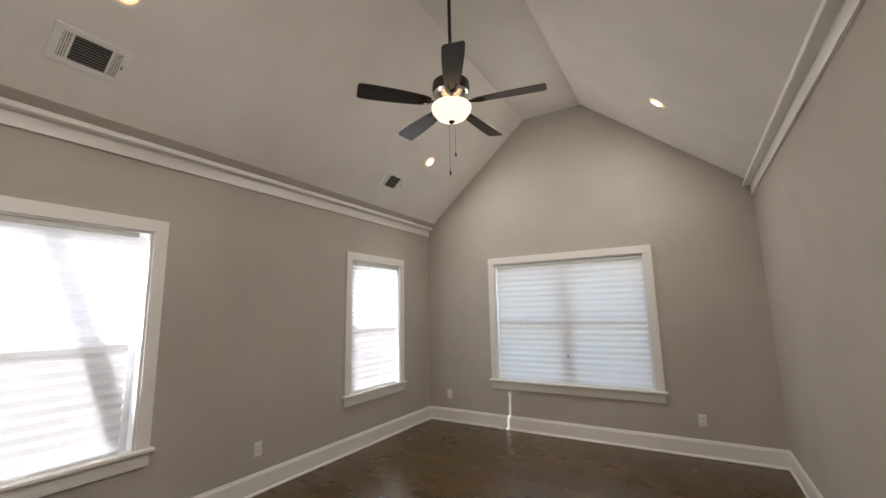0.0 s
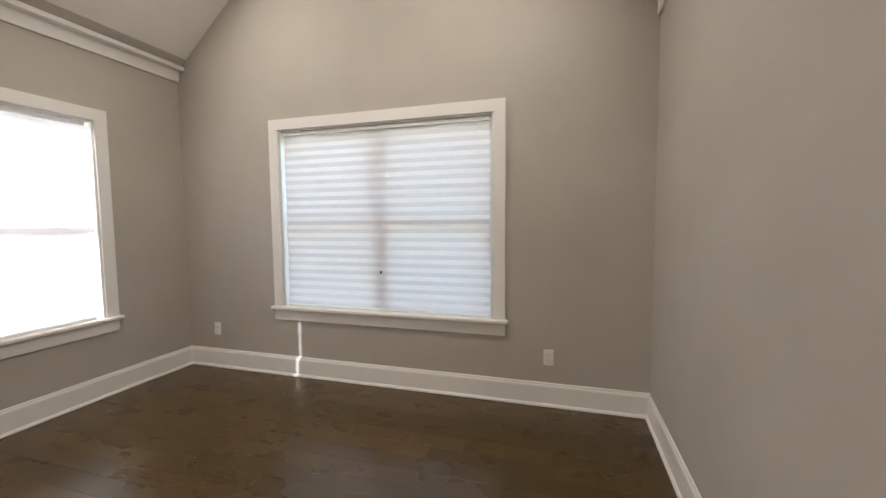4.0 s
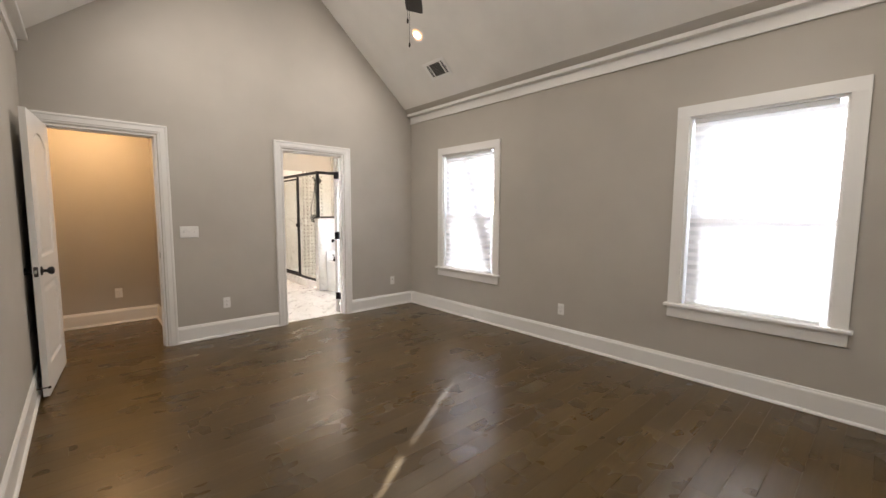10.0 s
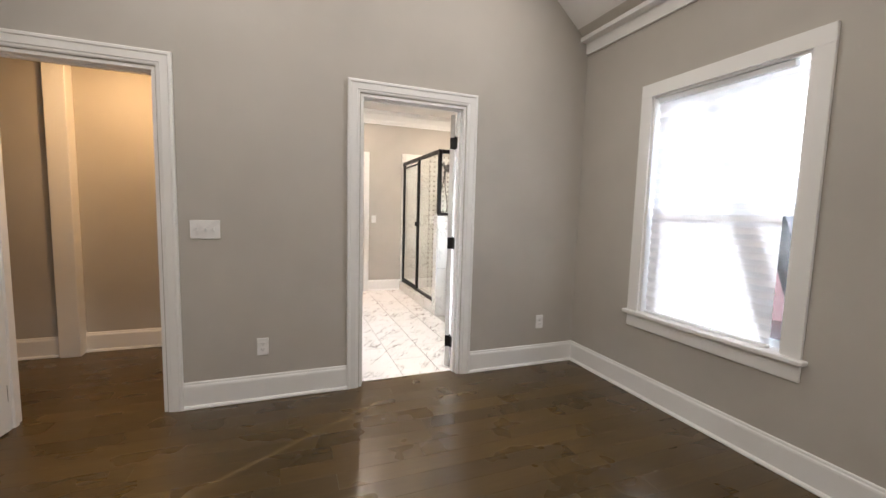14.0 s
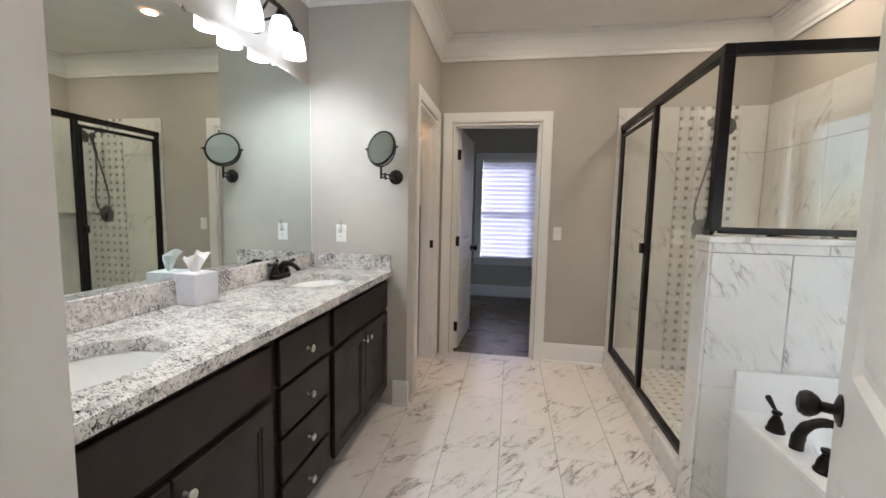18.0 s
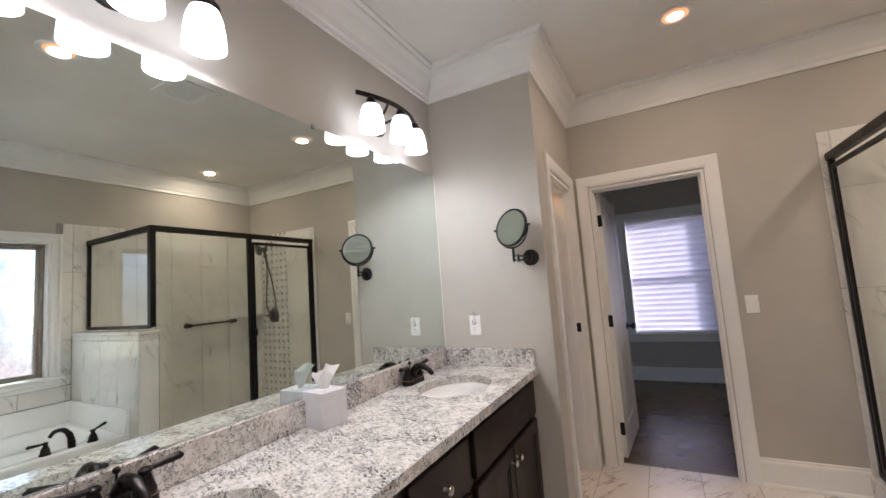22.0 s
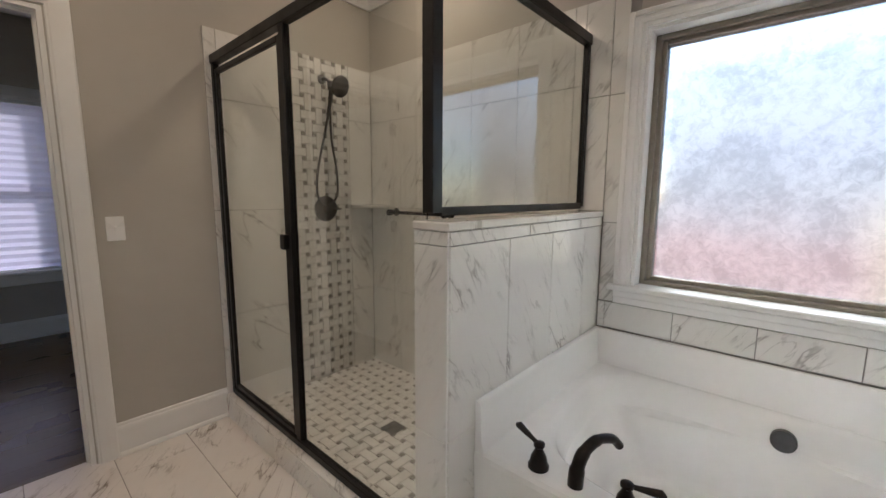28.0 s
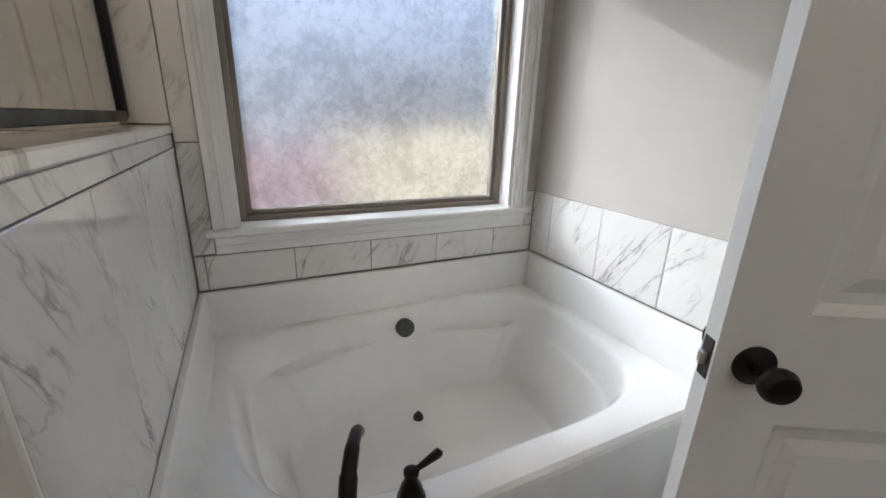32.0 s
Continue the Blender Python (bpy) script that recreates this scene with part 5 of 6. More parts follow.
# wall cabinet in the lit closet
root = thing("wall_cabinet", "cream painted wall cabinet with raised panel doors in warm light", "cabinet", Matrix())
KX0, KX1, KY, KZ0, KZ1 = SX + 0.123, -0.40, BY0 + 0.285, 1.335, 1.90
part("body", boxes((KX0, BY0 + 0.001, KZ0, KX1, KY, KZ1)), M_CREAM, root)
bm = bmesh.new()
prism(bm, [(KY, KZ1 - 0.005), (KY + 0.012, KZ1 - 0.005), (KY + 0.014, KZ1 + 0.010), (KY + 0.040, KZ1 + 0.045), (KY + 0.040, KZ1 + 0.055), (KY - 0.02, KZ1 + 0.055), (KY - 0.02, KZ1), (KY, KZ1)], 0, KX0, KX1)
part("cornice", bm, M_CREAM, root, "small moulded cornice")
kw = (KX1 - KX0 - 0.03) / 2
for x in (KX0 + 0.012, KX0 + 0.018 + kw):
    z0, z1, f = KZ0 + 0.012, KZ1 - 0.020, 0.055
    bm = bmesh.new()
    rings = []
    for d, y in ((0, KY), (0, KY + 0.019), (f, KY + 0.019), (f + 0.006, KY + 0.009), (f + 0.020, KY + 0.009), (f + 0.040, KY + 0.016)):
        rings.append([bm.verts.new(p) for p in ((x + d, y, z0 + d), (x + kw - d, y, z0 + d), (x + kw - d, y, z1 - d), (x + d, y, z1 - d))])
    for p, q in zip(rings, rings[1:]):
        for j in range(4):
            bm.faces.new((p[j], p[(j + 1) % 4], q[(j + 1) % 4], q[j]))
    bm.faces.new(rings[-1])
    part("cabinet_door", bm, M_CREAM, root)

# tissue box
root = thing("tissue_box", "pale grey cube tissue box with a white tissue on the granite", "tissue box", pose(-0.592, -1.442, CT, 0, 0, -7))
part("carton", boxes((-0.056, -0.056, 0.0, 0.056, 0.056, 0.125), c=0.002), M_CARTON, root)
part("opening", shape(lathe, [(0.034, 0.1252), (0.034, 0.1262)], Matrix.Diagonal((0.6, 1.1, 1, 1)), 20), M_PAPER, root)
bm = bmesh.new()
for lean, spread, tall, turn in ((-0.030, 0.040, 0.088, 0.15), (0.012, 0.030, 0.072, -0.55)):
    grid = []
    for j in range(9):
        v = j / 8
        row = []
        for i in range(11):
            u = -1 + i / 5
            w = 0.011 + spread * v ** 0.8
            a, c = 0.010 * math.sin(2.6 * u + 2 * v + turn) * (0.4 + v), u * w
            x = a * math.cos(turn) - c * math.sin(turn) * 0.6 + 0.006 * v
            y = c * math.cos(turn) + lean * v * v
            row.append((x, y, 0.120 + tall * v * (1 - 0.16 * u * u * v) + 0.006 * math.sin(5 * u + turn * 4) * v))
        grid.append(row)
    for side in (0.0, 0.0009):
        vs = [[bm.verts.new((p[0] + side, p[1], p[2])) for p in row] for row in grid]
        for p, q in zip(vs, vs[1:]):
            for i in range(10):
                bm.faces.new((p[i], p[i + 1], q[i + 1], q[i]))
part("tissue", bm, M_PAPER, root, "crumpled white tissue", True)


# ---- tub ----
TX0, TX1, TY0, TY1, TZ, TF = BX0 + 0.018, -2.772, PY1 + 0.012, AY - 0.012, 0.667, 0.51


def bathtub(bm):
    """A soaking tub: raised flange on three walls, deck, and a rounded trapezoid basin."""
    n = 192
    cx, cy = (TX0 + TX1) / 2 - 0.02, (TY0 + TY1) / 2

    def oval(ax, ay, z, p=4.0, ox=0.0, oy=0.0, narrow=0.0):
        ring = []
        for i in range(n):
            a = 2 * math.pi * i / n
            c, s = math.cos(a), math.sin(a)
            r = (abs(c) ** p + abs(s) ** p) ** (-1 / p)
            x, y = r * c, r * s
            ring.append(bm.verts.new((cx + ox + ax * x, cy + oy + ay * y * (1 - narrow * x), z)))
        return ring
    hx, hy = (TX1 - TX0) / 2, (TY1 - TY0) / 2
    outer = []
    for i in range(n):
        a = 2 * math.pi * i / n
        c, s = math.cos(a), math.sin(a)
        k = 1 / max(abs(c), abs(s))
        outer.append((c * k, s * k))
    ocx = (TX0 + TX1) / 2
    rings = []
    deck = [bm.verts.new((ocx + u * (hx - 0.03), cy + v * (hy - 0.03), TF)) for u, v in outer]
    rings.append(deck)
    def rest(u, v):
        """Share of the moulded arm rest: broad near the corners, tapering to a point towards the middle."""
        k = min(1.0, max(0.0, (abs(v) - 0.14) / 0.50)) * min(1.0, max(0.0, (0.93 - abs(v)) / 0.14))
        return k * (1.0 if u < -0.5 else 0.0)

    for ax, ay, z, p, nr, step in ((0.412, 0.610, TF - 0.001, 4.2, 0.06, 0), (0.402, 0.600, TF - 0.006, 4.2, 0.06, 0), (0.393, 0.588, TF - 0.024, 4.0, 0.06, 0), (0.383, 0.570, TF - 0.085, 3.8, 0.07, 0), (0.378, 0.562, TF - 0.112, 3.8, 0.07, 0.0), (0.3765, 0.560, TF - 0.116, 3.8, 0.07, 0.06), (0.373, 0.554, TF - 0.121, 3.7, 0.08, 0.94),
                             (0.370, 0.548, TF - 0.130, 3.6, 0.08, 1), (0.345, 0.505, TF - 0.22, 3.4, 0.09, 0.8), (0.324, 0.465, TF - 0.32, 3.2, 0.10, 0.35), (0.317, 0.456, TF - 0.352, 3.2, 0.10, 0.2), (0.310, 0.448, TF - 0.364, 3.2, 0.10, 0.2), (0.296, 0.434, TF - 0.370, 3.2, 0.10, 0.2), (0.27, 0.40, TF - 0.3725, 3.0, 0.10, 0.1), (0.10, 0.15, TF - 0.381, 2.4, 0.0, 0)):
        ring = oval(ax, ay, z, p, 0.0, 0, nr)
        for v in ring:
            u, w = (v.co.x - cx) / ax, (v.co.y - cy) / ay
            v.co.x -= math.copysign(0.062 * step * rest(u, w), u)
        rings.append(ring)
    for a, b in zip(rings, rings[1:]):
        for i in range(n):
            bm.faces.new((a[i], a[(i + 1) % n], b[(i + 1) % n], b[i]))
    bm.faces.new(rings[-1])


tub = thing("bathtub", "white acrylic soaking tub set between tiled walls", "bathtub", Matrix())
part("basin", shape(bathtub), M_ACRYL, tub, "", True)
bm = bmesh.new()
FL = [(0.0, TF - 0.02), (0.034, TF - 0.02), (0.034, TF + 0.004), (0.026, TF + 0.02), (0.020, TZ - 0.012), (0.014, TZ - 0.002), (0.006, TZ), (0, TZ)]
sweep(bm, FL, [(TX1 - 0.004, TY0, 0), (TX0, TY0, 0), (TX0, TY1, 0), (TX1 - 0.004, TY1, 0)][::-1])
part("flange", bm, M_ACRYL, tub, "raised rim along the walls", True)
bm = bmesh.new()
prism(bm, [(TX1 - 0.035, TF), (TX1 - 0.012, TF - 0.001), (TX1 - 0.002, TF - 0.010), (TX1, TF - 0.025), (TX1 - 0.02, 0.06), (TX1 - 0.02, 0.0), (TX1 - 0.06, 0.0), (TX1 - 0.06, TF - 0.05)], 1, 0, 1)
for v in bm.verts:
    v.co = Vector((v.co.x, TY0 + v.co.y * (TY1 - TY0), v.co.z))
part("apron", bm, M_ACRYL, tub, "sloping front apron", False)
ov = Vector((-3.625, -1.115, 0.43))
part("overflow", shape(lathe, [(0.038, -0.02), (0.038, 0.008), (0.034, 0.012), (0.010, 0.013)], along((ov.x - 0.012, ov.y, ov.z), (ov.x + 1, ov.y, ov.z + 0.15)), 24), M_GUN, tub, "round dark overflow cover", True)
part("drain", shape(lathe, [(0.036, TF - 0.384), (0.036, TF - 0.381), (0.026, TF - 0.381), (0.020, TF - 0.376), (0.018, TF - 0.366), (0.008, TF - 0.362), (0.008, TF - 0.352)], Matrix.Translation((-3.45, -1.13, 0)), 20), M_BLACK, tub, "dark drain stopper", True)

root = thing("tub_faucet", "dark bronze arched tub spout and two lever handles on the deck", "faucet", pose(-2.832, -1.53, TF))
part("spout", shape(tube, curve_pts([(0.0, 0.0, -0.01), (-0.004, 0.002, 0.045), (-0.022, 0.010, 0.088), (-0.065, 0.028, 0.112), (-0.120, 0.050, 0.100), (-0.150, 0.062, 0.070)], 6), [0.021] * 7 + [0.018] * 6 + [0.0155] * 6 + [0.0135] * 6 + [0.0125] * 6, 16), M_BRONZE, root, "", True)
for dx, dy, d in ((0.0, -0.110, (-0.12, -0.95, 0.30)), (0.0, 0.130, (-0.35, 0.95, -0.10))):
    hd = part("handle", shape(lathe, [(0.030, -0.001), (0.030, 0.008), (0.026, 0.012), (0.022, 0.035), (0.012, 0.055), (0.011, 0.062), (0.016, 0.066), (0.016, 0.074), (0.008, 0.078)], Matrix.Translation((dx, dy, 0)), 20), M_BRONZE, root, "", True)
    bm = bmesh.new()
    lever(bm, (dx, dy, 0.070), d, 0.085)
    part("lever", bm, M_BRONZE, hd, "", True)


# ---- shower ----
FX = -2.70        # plane of the front glass
FT, CURB = 2.005, 0.135


def bar(x0, y0, z0, x1, y1, z1):
    return boxes((x0, y0, z0, x1, y1, z1), c=0.003)


sh = thing("shower_enclosure", "framed glass shower enclosure in black metal", "shower", Matrix())
YA, YD, YC = BY0 + 0.012, -2.76, PY1 - 0.097      # hinge wall, door's latch side, corner post
part("header", bar(FX - 0.022, YA, FT - 0.045, FX + 0.022, YC + 0.02, FT), M_BLACK, sh)
part("side_header", bar(BX0 + 0.014, YC - 0.022, FT - 0.045, FX - 0.022, YC + 0.02, FT), M_BLACK, sh)
part("corner_post", bar(FX - 0.022, YC - 0.022, 1.235, FX + 0.022, YC + 0.02, FT - 0.045), M_BLACK, sh)
part("wall_channel", bar(FX - 0.016, YA, CURB, FX + 0.016, YA + 0.030, FT - 0.045), M_BLACK, sh)
part("side_wall_channel", bar(BX0 + 0.014, YC - 0.016, 1.235, BX0 + 0.040, YC + 0.014, FT - 0.045), M_BLACK, sh)
part("bottom_rail", bar(FX - 0.020, YA + 0.030, CURB + 0.001, FX + 0.020, PY0 - 0.012, CURB + 0.034), M_BLACK, sh)
part("side_bottom_rail", bar(BX0 + 0.040, YC - 0.016, 1.225, FX - 0.022, YC + 0.014, 1.252), M_BLACK, sh)
part("strike_post", bar(FX - 0.018, YD - 0.020, CURB + 0.034, FX + 0.018, YD + 0.020, FT - 0.045), M_BLACK, sh)
bm = bmesh.new()
for r in ((YA + 0.034, CURB + 0.040, YA + 0.060, FT - 0.075), (YD - 0.050, CURB + 0.040, YD - 0.024, FT - 0.075), (YA + 0.060, CURB + 0.040, YD - 0.050, CURB + 0.066), (YA + 0.060, FT - 0.101, YD - 0.050, FT - 0.075)):
    box(bm, FX - 0.012, r[0], r[1], FX + 0.012, r[2], r[3], 0.003)
door = part("shower_door", bm, M_BLACK, sh, "black framed swing door")
part("door_glass", boxes((FX - 0.003, YA + 0.060, CURB + 0.066, FX + 0.003, YD - 0.050, FT - 0.101)), M_SHGLASS, door, "clear glass")
part("door_handle", boxes((FX + 0.012, YD - 0.045, 1.05, FX + 0.040, YD - 0.004, 1.115), c=0.004), M_BLACK, door)
part("fixed_glass", boxes((FX - 0.003, YD + 0.020, CURB + 0.034, FX + 0.003, PY0 - 0.010, FT - 0.045), (FX - 0.003, PY0 - 0.010, 1.236, FX + 0.003, YC - 0.0215, FT - 0.045)), M_SHGLASS, sh, "clear glass")
part("side_glass", boxes((BX0 + 0.040, YC - 0.004, 1.252, FX - 0.022, YC + 0.002, FT - 0.045)), M_SHGLASS, sh, "clear glass")
part("fixed_post", bar(FX - 0.012, PY0 - 0.034, CURB + 0.034, FX + 0.012, PY0 - 0.012, 1.20), M_BLACK, sh)

SHX = -3.345
root = thing("shower_set", "gunmetal shower head with a hose and round valve", "shower head", pose(SHX, BY0 + 0.010, 0))
part("arm_flange", shape(lathe, [(0.030, 0), (0.028, 0.008), (0.012, 0.014)], along((0, 0, 2.02), (0, 1, 2.02)), 20), M_GUN, root, "", True)
part("arm", shape(tube, curve_pts([(0, 0.005, 2.02), (0, 0.06, 2.01), (0, 0.10, 1.975)], 6), 0.010), M_GUN, root, "", True)
part("holder", shape(lathe, [(0.020, -0.02), (0.022, 0.02), (0.016, 0.035)], Matrix.Translation((0, 0.105, 1.955)), 16), M_GUN, root, "", True)
part("head", shape(lathe, [(0.020, 0.0), (0.045, 0.015), (0.066, 0.032), (0.066, 0.044), (0.058, 0.048), (0.004, 0.046)], along((-0.02, 0.135, 1.965), (-0.07, 0.42, 1.86)), 28), M_GUN, root, "round rain head", True)
part("head_arm", shape(tube, [(-0.0, 0.105, 1.955), (-0.012, 0.12, 1.962), (-0.02, 0.14, 1.965)], 0.017), M_GUN, root, "", True)
part("hand_grip", shape(tube, curve_pts([(0.0, 0.11, 1.95), (0.006, 0.105, 1.88), (0.014, 0.085, 1.78)], 5), [0.015] * 6 + [0.012] * 5, 12), M_GUN, root, "", True)
part("hose", shape(tube, curve_pts([(0.014, 0.085, 1.78), (0.045, 0.06, 1.60), (0.085, 0.05, 1.40), (0.085, 0.05, 1.28), (0.045, 0.05, 1.225), (-0.02, 0.05, 1.23), (-0.062, 0.05, 1.30), (-0.055, 0.055, 1.45), (-0.015, 0.07, 1.65), (0.0, 0.09, 1.90)], 8), 0.0075, 10), M_GUN, root, "metal hose", True)
val = part("valve_plate", shape(lathe, [(0.085, 0), (0.083, 0.006), (0.060, 0.012), (0.03, 0.016), (0.028, 0.05), (0.02, 0.056)], along((0, 0, 1.19), (0, 1, 1.19)), 32), M_GUN, root, "round valve plate", True)
part("valve_lever", shape(tube, [(0, 0.045, 1.19), (-0.04, 0.05, 1.19), (-0.085, 0.05, 1.188)], [0.011, 0.008, 0.007]), M_GUN, val, "", True)
bm = bmesh.new()
ns = 12
pts = [(0, 0)] + [(0.20 * math.cos(a), 0.20 * math.sin(a)) for a in [math.pi / 2 * i / ns for i in range(ns + 1)]]
prism(bm, pts, 2, 1.195, 1.215)
ob = tagged(new("corner_shelf", mesh_of("corner_shelf", bm, M_WTILE)), "small white tiled corner shelf in the shower", "shelf")
ob.location = (BX0 + 0.012, BY0 + 0.012, 0)
root = thing("grab_bar", "dark metal towel bar on the shower wall", "towel bar", Matrix())
part("bar", shape(rod, (BX0 + 0.065, -3.245, 1.165), (BX0 + 0.065, -2.765, 1.165), 0.011), M_BLACK, root)
for y in (-3.255, -2.755):
    part("post", shape(lathe, [(0.028, 0), (0.027, 0.008), (0.016, 0.014), (0.016, 0.045), (0.021, 0.050), (0.021, 0.076), (0.017, 0.080)], along((BX0 + 0.012, y, 1.165), (BX0 + 1, y, 1.165)), 18), M_BLACK, root, "", True)


# ---- tiled surfaces, boards ----
def pieces(parent, name, rects, m, material, t, gap, c=0.0015):
    """Flat pieces (a0, b0, a1, b1) on the plane of m (local z out of the surface), each an object; alike ones share a mesh."""
    made = {}
    for a0, b0, a1, b1 in rects:
        w, h = round(a1 - a0 - gap, 4), round(b1 - b0 - gap, 4)
        if w < 0.004 or h < 0.004:
            continue
        if (w, h) not in made:
            made[w, h] = mesh_of(name, boxes((-w / 2, -h / 2, 0, w / 2, h / 2, t), c=c), material)
        ob = new(name, made[w, h])
        ob.parent = parent
        ob.matrix_basis = m @ Matrix.Translation(((a0 + a1) / 2, (b0 + b1) / 2, 0))


def clip(rects, a0, b0, a1, b1):
    out = []
    for r in rects:
        q = (max(r[0], a0), max(r[1], b0), min(r[2], a1), min(r[3], b1))
        if q[2] - q[0] > 0.01 and q[3] - q[1] > 0.01:
            out.append(q)
    return out


def plank_floor(name, label, x0, y0, x1, y1, material, seed, width=0.122):
    rnd = random.Random(seed)
    root = structure(name, boxes((x0, y0, -0.1, x1, y1, -0.004)), M_JOINT, label, "floor")
    rects, y = [], 3.68 - width * math.ceil((3.68 - y0) / width)
    while y < y1 - 0.001:
        x = x0 - rnd.uniform(0, 1.1)
        while x < x1:
            ln = rnd.choice((0.7, 0.95, 1.2, 1.45, 1.7))
            rects.append((x, y, x + ln, y + width))
            x += ln
        y += width
    pieces(root, "plank", clip(rects, x0, y0, x1, y1), Matrix.Translation((0, 0, -0.012)), material, 0.012, 0.0007, 0.0006)
    return root


plank_floor("floor_bedroom", "dark brown hand-scraped hardwood floor, glossy", X0, BY1 + 0.05, X1, Y1, M_FLOOR, 3)
plank_floor("floor_hall", "dark brown hardwood hall floor", -0.40, HY, 2.5, BY1 + 0.05, M_FLOOR, 5)
plank_floor("floor_far", "dark hardwood floor of the next room", -4.3, RY, 1.1, BY0 - 0.06, M_FLOOR, 8)

# bathroom floor: 30 x 60 cm tiles in half bond
root = structure("floor_bath", boxes((BX0, BY0 - 0.06, -0.1, 0.1, BY1 + 0.05, -0.002)), M_GROUT, "polished white marble-look tile floor", "floor")
rects = []
for i in range(-8, 8):
    xa = -1.515 - 0.3045 * i
    off = 0.0 if i % 2 == 0 else 0.305
    for j in range(-8, 8):
        ya = -1.518 + off + 0.61 * j
        rects.append((xa - 0.3045, ya, xa, ya + 0.61))
pieces(root, "floor_tile", clip(rects, -2.66, BY0 - 0.06, BX1 - 0.1, BY1 + 0.048), Matrix.Translation((0, 0, -0.008)), M_TILE, 0.010, 0.003)

# pony wall between shower and tub
pony = structure("wall_pony", boxes((BX0, PY0, -0.1, PX, PY1, 1.19)), M_GROUT, "half-height tiled wall with a stone cap", "wall")
part("cap", boxes((BX0 + 0.002, PY0 - 0.014, 1.190, PX + 0.014, PY1 + 0.014, 1.215), c=0.004), M_WTILE, pony, "marble-look cap")
face_n = Matrix(((1, 0, 0, 0), (0, 0, 1, PY1), (0, 1, 0, 0), (0, 0, 0, 1)))
face_s = Matrix(((1, 0, 0, 0), (0, 0, -1, PY0), (0, 1, 0, 0), (0, 0, 0, 1)))
face_e = Matrix(((0, 0, 1, PX), (1, 0, 0, 0), (0, 1, 0, 0), (0, 0, 0, 1)))


def wall_tiles(a0, a1, b0, b1, first_a, w, first_b, hgt, bond=False):
    rects = []
    for i in range(-14, 15):
        for j in range(-6, 8):
            o = (hgt / 2 if i % 2 else 0) if bond else 0
            rects.append((first_a + i * w, first_b + j * hgt + o, first_a + (i + 1) * w, first_b + (j + 1) * hgt + o))
    return clip(rects, a0, b0, a1, b1)


TT = 0.010
pieces(pony, "wall_tile", wall_tiles(BX0 + 0.012, PX, 0, 1.150, PX - 0.295, 0.295, 0.585, 0.61) + wall_tiles(BX0 + 0.012, PX, 1.150, 1.19, PX - 0.42, 0.42, 1.150, 0.045), face_n, M_WTILE, TT, 0.0025)
pieces(pony, "wall_tile", wall_tiles(BX0 + 0.012, PX, 0.03, 1.19, PX - 0.305, 0.305, 0.585, 0.61), face_s, M_WTILE, TT, 0.0025)
pieces(pony, "wall_tile", wall_tiles(PY0 - 0.010, PY1 + 0.010, 0, 1.150, PY0 - 0.01, 0.2, 0.585, 0.61) + [(PY0 - 0.010, 1.150, PY1 + 0.010, 1.19)], face_e, M_WTILE, TT, 0.0025)
part("edge_strip", boxes((PX + 0.0095, PY1 + 0.0095, 0, PX + 0.013, PY1 + 0.013, 1.19)), M_PLASTIC, pony, "white edge trim")

# shower walls: tile to 2.1 m
TTOP = 2.145
backer = structure("shower_wall_south", boxes((BX0 + 0.0021, BY0 + 0.0005, 0, -2.655, BY0 + 0.0025, TTOP)), M_GROUT, "marble-look tiled shower wall with a mosaic strip", "wall")
face_bs = Matrix(((1, 0, 0, 0), (0, 0, 1, BY0 + 0.002), (0, 1, 0, 0), (0, 0, 0, 1)))
face_bw = Matrix(((0, 0, 1, BX0 + 0.002), (1, 0, 0, 0), (0, 1, 0, 0), (0, 0, 0, 1)))
MS = (-3.545, -3.12)
pieces(backer, "wall_tile", wall_tiles(MS[1], -2.655, 0.0, TTOP, -2.715, 0.40, 0.0, 0.597) + wall_tiles(BX0 + 0.012, MS[0], 0, TTOP, MS[0] - 0.31, 0.31, 0.0, 0.597), face_bs, M_WTILE, TT, 0.0025)
backer_w = structure("shower_wall_west", boxes((BX0 + 0.0005, BY0 + 0.0005, 0, BX0 + 0.0021, PY0 - 0.0005, TTOP), (BX0 + 0.0005, PY0 - 0.0005, 1.217, BX0 + 0.0021, PY1 - 0.0005, TTOP)), M_GROUT, "marble-look tiled shower wall", "wall")
pieces(backer_w, "wall_tile", wall_tiles(BY0 + 0.012, PY0 - 0.001, 0.0, TTOP, BY0 + 0.012, 0.305, 0.0, 0.597) + wall_tiles(PY0 - 0.001, PY1 + 0.011, 1.217, TTOP, PY0 - 0.001, 0.305, 1.165, 0.565), face_bw, M_WTILE, TT, 0.0025)

# tile round the tub
band = structure("tub_tile_west", boxes((BX0 + 0.0005, PY1, TZ - 0.1, BX0 + 0.0021, AY, BWZ[0] - 0.024), (BX0 + 0.0005, BW[1] + 0.03, BWZ[0] - 0.024, BX0 + 0.0021, AY, 0.955), (BX0 + 0.0005, PY1, BWZ[0] - 0.024, BX0 + 0.0021, BW[0] - 0.03, TTOP)), M_GROUT, "low band of marble-look tile over the tub", "wall")
pieces(band, "wall_tile", wall_tiles(PY1 + 0.012, AY - 0.012, TZ + 0.003, BWZ[0] - 0.086, -1.511, 0.286, TZ - 0.4, 0.66), face_bw, M_WTILE, TT, 0.003)
pieces(band, "wall_tile", clip([(BW[1] + cw + 0.001, TZ + 0.003, AY - 0.011, 0.955)], -9, BWZ[0] - 0.084, 9, 9) + [(PY1 + 0.012, z0, BW[0] - cw - 0.001, z1) for z0, z1 in ((0.7985, 1.165), (1.165, 1.73), (1.73, TTOP))], face_bw, M_WTILE, TT, 0.003)
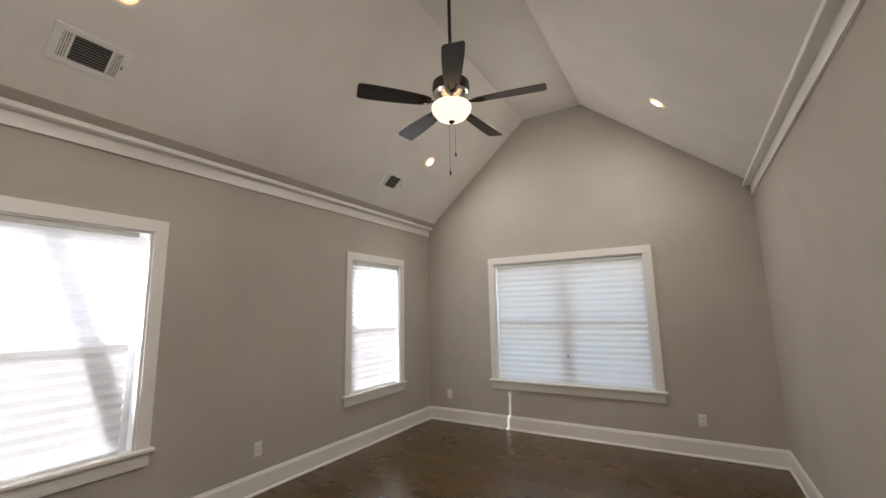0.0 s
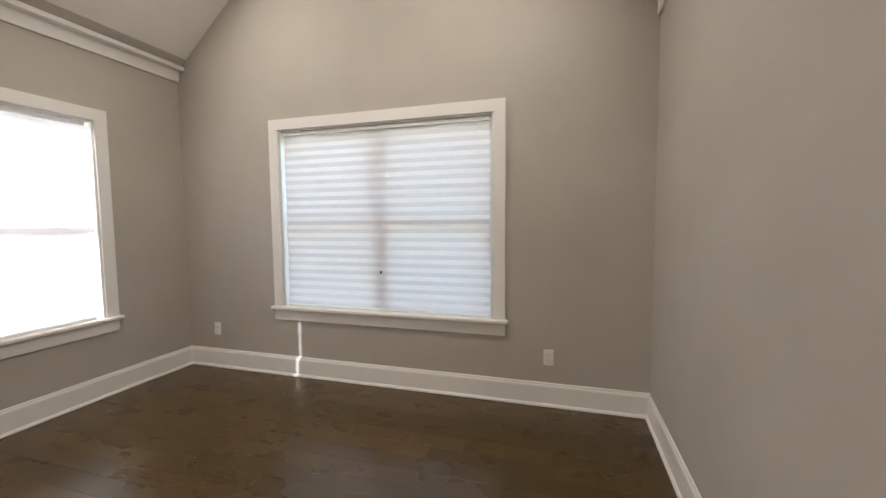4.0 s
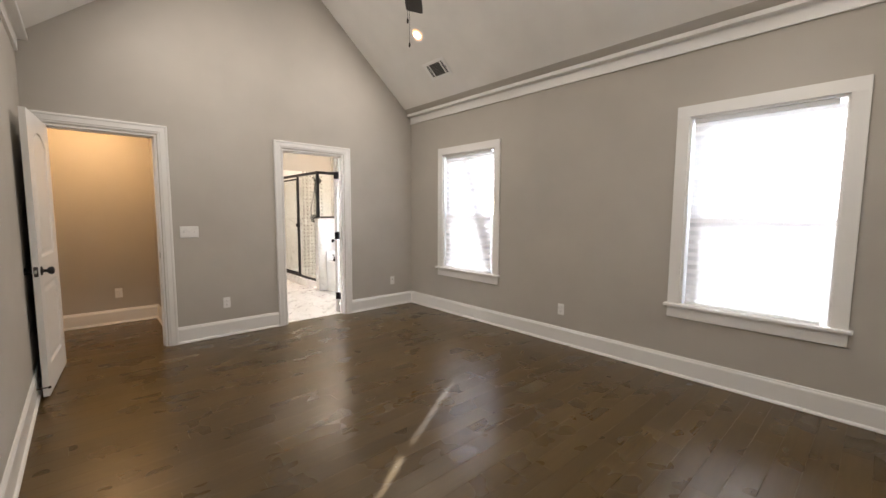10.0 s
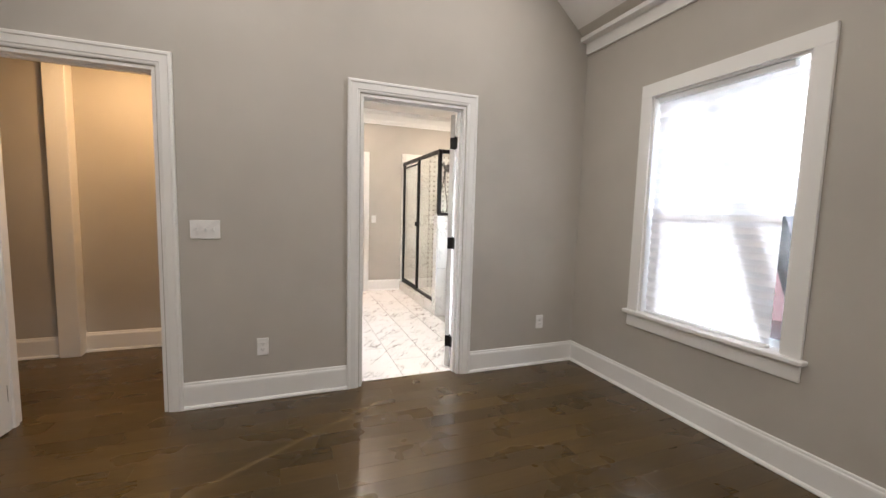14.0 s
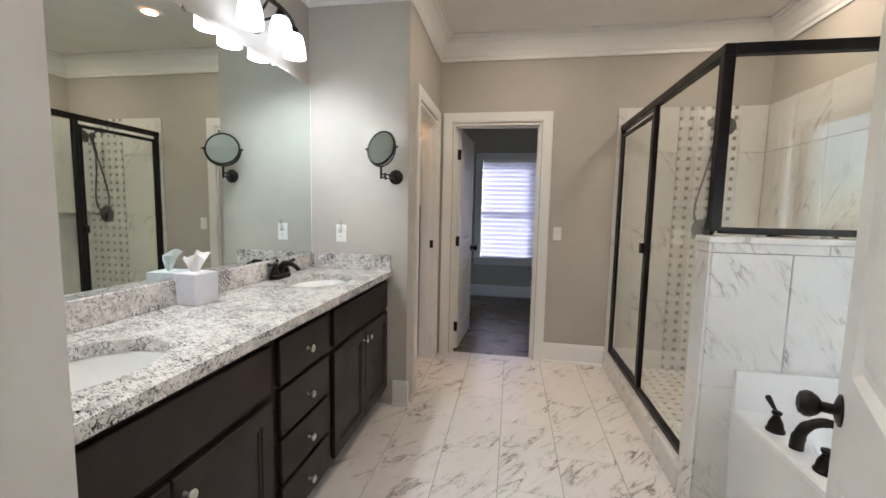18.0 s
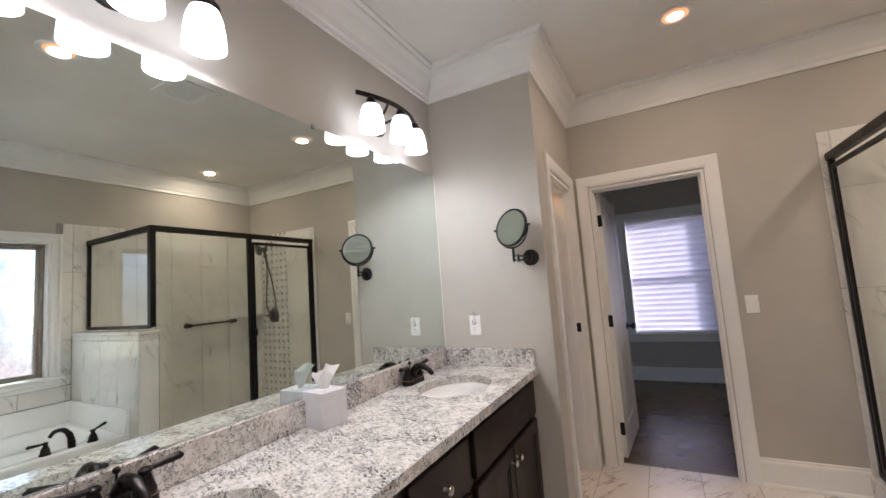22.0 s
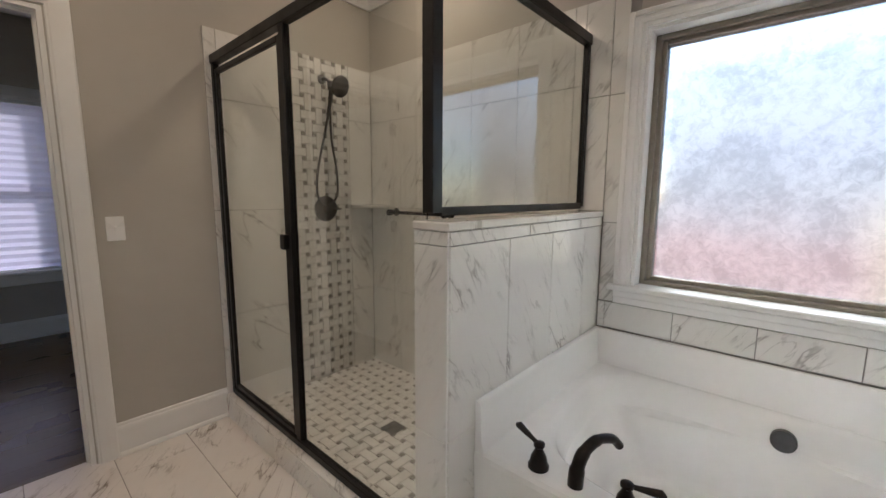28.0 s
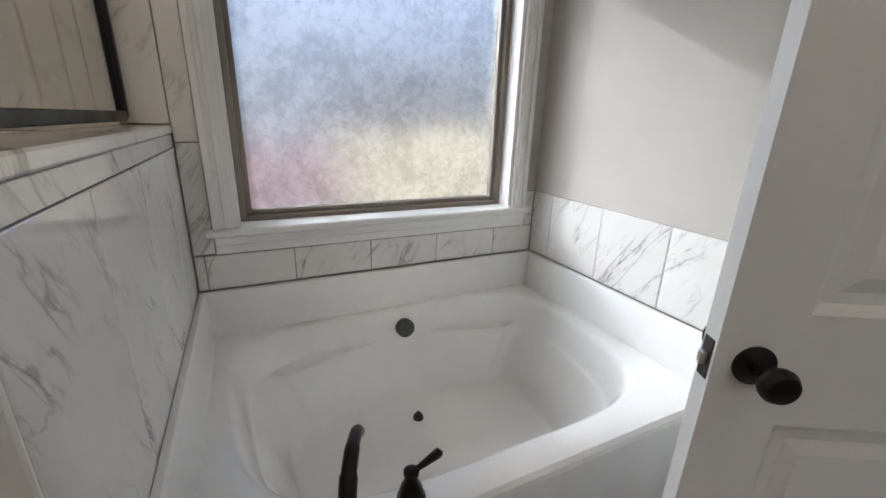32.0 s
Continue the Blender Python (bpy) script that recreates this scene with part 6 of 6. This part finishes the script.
face_a = Matrix(((1, 0, 0, 0), (0, 0, -1, AY - 0.001), (0, 1, 0, 0), (0, 0, 0, 1)))
band = structure("tub_tile_head", boxes((BX0 + 0.012, AY - 0.0015, TZ - 0.1, -2.60, AY - 0.0005, 0.955)), M_GROUT, "low band of marble-look tile at the tub's head", "wall")
pieces(band, "wall_tile", wall_tiles(BX0 + 0.012, -2.60, TZ + 0.003, 0.955, -3.321, 0.284, TZ - 0.30, 0.61), face_a, M_WTILE, TT, 0.003)

# curb
curb = structure("shower_curb", boxes((-2.755, BY0 + 0.012, 0, -2.655, PY0 - 0.010, CURB - 0.012)), M_GROUT, "tiled shower curb", "curb")
face_c = Matrix(((0, 0, 1, -2.655), (1, 0, 0, 0), (0, 1, 0, 0), (0, 0, 0, 1)))
pieces(curb, "curb_tile", wall_tiles(BY0 + 0.002, PY0 - 0.011, 0.002, CURB - 0.013, BY0, 0.61, 0, 0.3), face_c, M_WTILE, TT, 0.0025)
pieces(curb, "curb_tile", wall_tiles(-2.765, -2.645, BY0 + 0.002, PY0 - 0.011, -2.765, 0.2, BY0, 0.61), Matrix.Translation((0, 0, CURB - 0.012)), M_WTILE, 0.012, 0.0025)


# basketweave mosaic
def mosaic(root, m, a0, b0, a1, b1):
    """White oblongs woven round small grey squares."""
    p, d, z = 0.0775, 0.0135, 0.006
    verts_w, verts_d = bmesh.new(), bmesh.new()
    na, nb = int((a1 - a0) / p) + 1, int((b1 - b0) / p) + 1

    def put(bm, x0, y0, x1, y1):
        x0, y0, x1, y1 = max(x0, a0), max(y0, b0), min(x1, a1), min(y1, b1)
        if x1 - x0 < 0.006 or y1 - y0 < 0.006:
            return
        e = 0.0012
        v = [bm.verts.new(m @ Vector(q)) for q in ((x0 + e, y0 + e, z), (x1 - e, y0 + e, z), (x1 - e, y1 - e, z), (x0 + e, y1 - e, z), (x0, y0, 0), (x1, y0, 0), (x1, y1, 0), (x0, y1, 0))]
        bm.faces.new(v[:4])
        for k in range(4):
            bm.faces.new((v[k], v[4 + k], v[4 + (k + 1) % 4], v[(k + 1) % 4]))
    g = 0.0012
    for i in range(-1, na + 1):
        for j in range(-1, nb + 1):
            x, y = a0 + 0.03 + i * p, b0 + 0.02 + j * p
            put(verts_d, x - d + g, y - d + g, x + d - g, y + d - g)
            if (i + j) % 2:
                put(verts_w, x - d + g, y + d + g, x + p + d - g, y + p - d - g)
            else:
                put(verts_w, x + d + g, y - d + g, x + p - d - g, y + p + d - g)
    a = part("mosaic_oblongs", verts_w, M_MOSW, root, "white mosaic oblongs")
    b = part("mosaic_squares", verts_d, M_MOSD, root, "small grey mosaic squares")
    for ob in (a, b):
        ob["kind"] = "stuff"


part("mosaic_bed", boxes((MS[0], BY0 + 0.0026, 0.0, MS[1], BY0 + 0.0045, TTOP)), M_GROUTL, backer)
mosaic(backer, Matrix.Translation((0, 0.0026, 0)) @ face_bs, MS[0] + 0.002, 0.02, MS[1], TTOP)
pan = structure("shower_floor", boxes((BX0, BY0, -0.05, -2.755, PY0, 0.012)), M_GROUTL, "basketweave mosaic shower floor", "floor")
mosaic(pan, Matrix.Translation((0, 0, 0.012)), BX0 + 0.012, BY0 + 0.012, -2.755, PY0 - 0.01)
root = thing("shower_drain", "square dark shower drain", "drain", Matrix())
part("grate", boxes((-3.25, -2.75, 0.0185, -3.15, -2.65, 0.022), c=0.001), M_GUN, root)

# ---- hall post, outdoors ----
structure("hall_casing", boxes((0.60, HY - 0.12, 0, 0.74, HY + 0.115, 2.5), c=0.004), M_TRIM, "white cased opening at the hall corner", "trim")
bm = bmesh.new()
box(bm, -300, -300, -0.6, 300, 300, -0.5)
structure("ground", bm, M_GROUND, "dry tan lawn", "ground")
structure("soil_bed", boxes((-24, -24, -0.499, -4.4, 0.15, -0.46)), M_CLAY, "bare reddish clay beside the house", "ground")


# added glowing sheet near the tub window, stands in for the daylit view
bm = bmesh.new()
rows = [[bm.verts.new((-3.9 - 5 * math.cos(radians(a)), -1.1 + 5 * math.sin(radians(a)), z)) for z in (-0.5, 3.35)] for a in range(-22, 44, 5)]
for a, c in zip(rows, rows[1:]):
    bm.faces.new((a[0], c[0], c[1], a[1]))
structure("backdrop", bm, M_FAR, "added glowing sheet painted with sunlit lawn, dim trees and pale sky", "backdrop")


def leaning_tree():
    """A bare leaning tree outside the west windows."""
    away = Vector((-1.12, -0.687, 0.613))
    low, high = Vector((X0 - 0.03, 1.43, 0.45)) + away, Vector((X0 - 0.03, 0.765, 2.35)) + away
    way = (high - low).normalized()
    foot = low - way * ((low.z + 0.5) / way.z)
    root = thing("tree", "bare leaning tree beside the house", "tree", Matrix.Translation(foot))
    bm = bmesh.new()
    ln = (high - foot).length * 1.35
    tube(bm, [way * ln * t for t in (0, 0.2, 0.4, 0.6, 0.8, 1.0)], [0.085, 0.074, 0.064, 0.056, 0.044, 0.016], 10)
    for t, d in ((0.84, (-0.5, 0.5, 0.7)), (0.90, (0.3, -0.6, 0.8)), (0.95, (-0.2, 0.7, 0.8))):
        p = way * ln * t
        q = p + Vector(d) * 1.1
        tube(bm, [p, p.lerp(q, 0.5) + Vector((0, 0, 0.06)), q], [0.028, 0.018, 0.006], 7)
    part("trunk", bm, M_BARK, root)


leaning_tree()
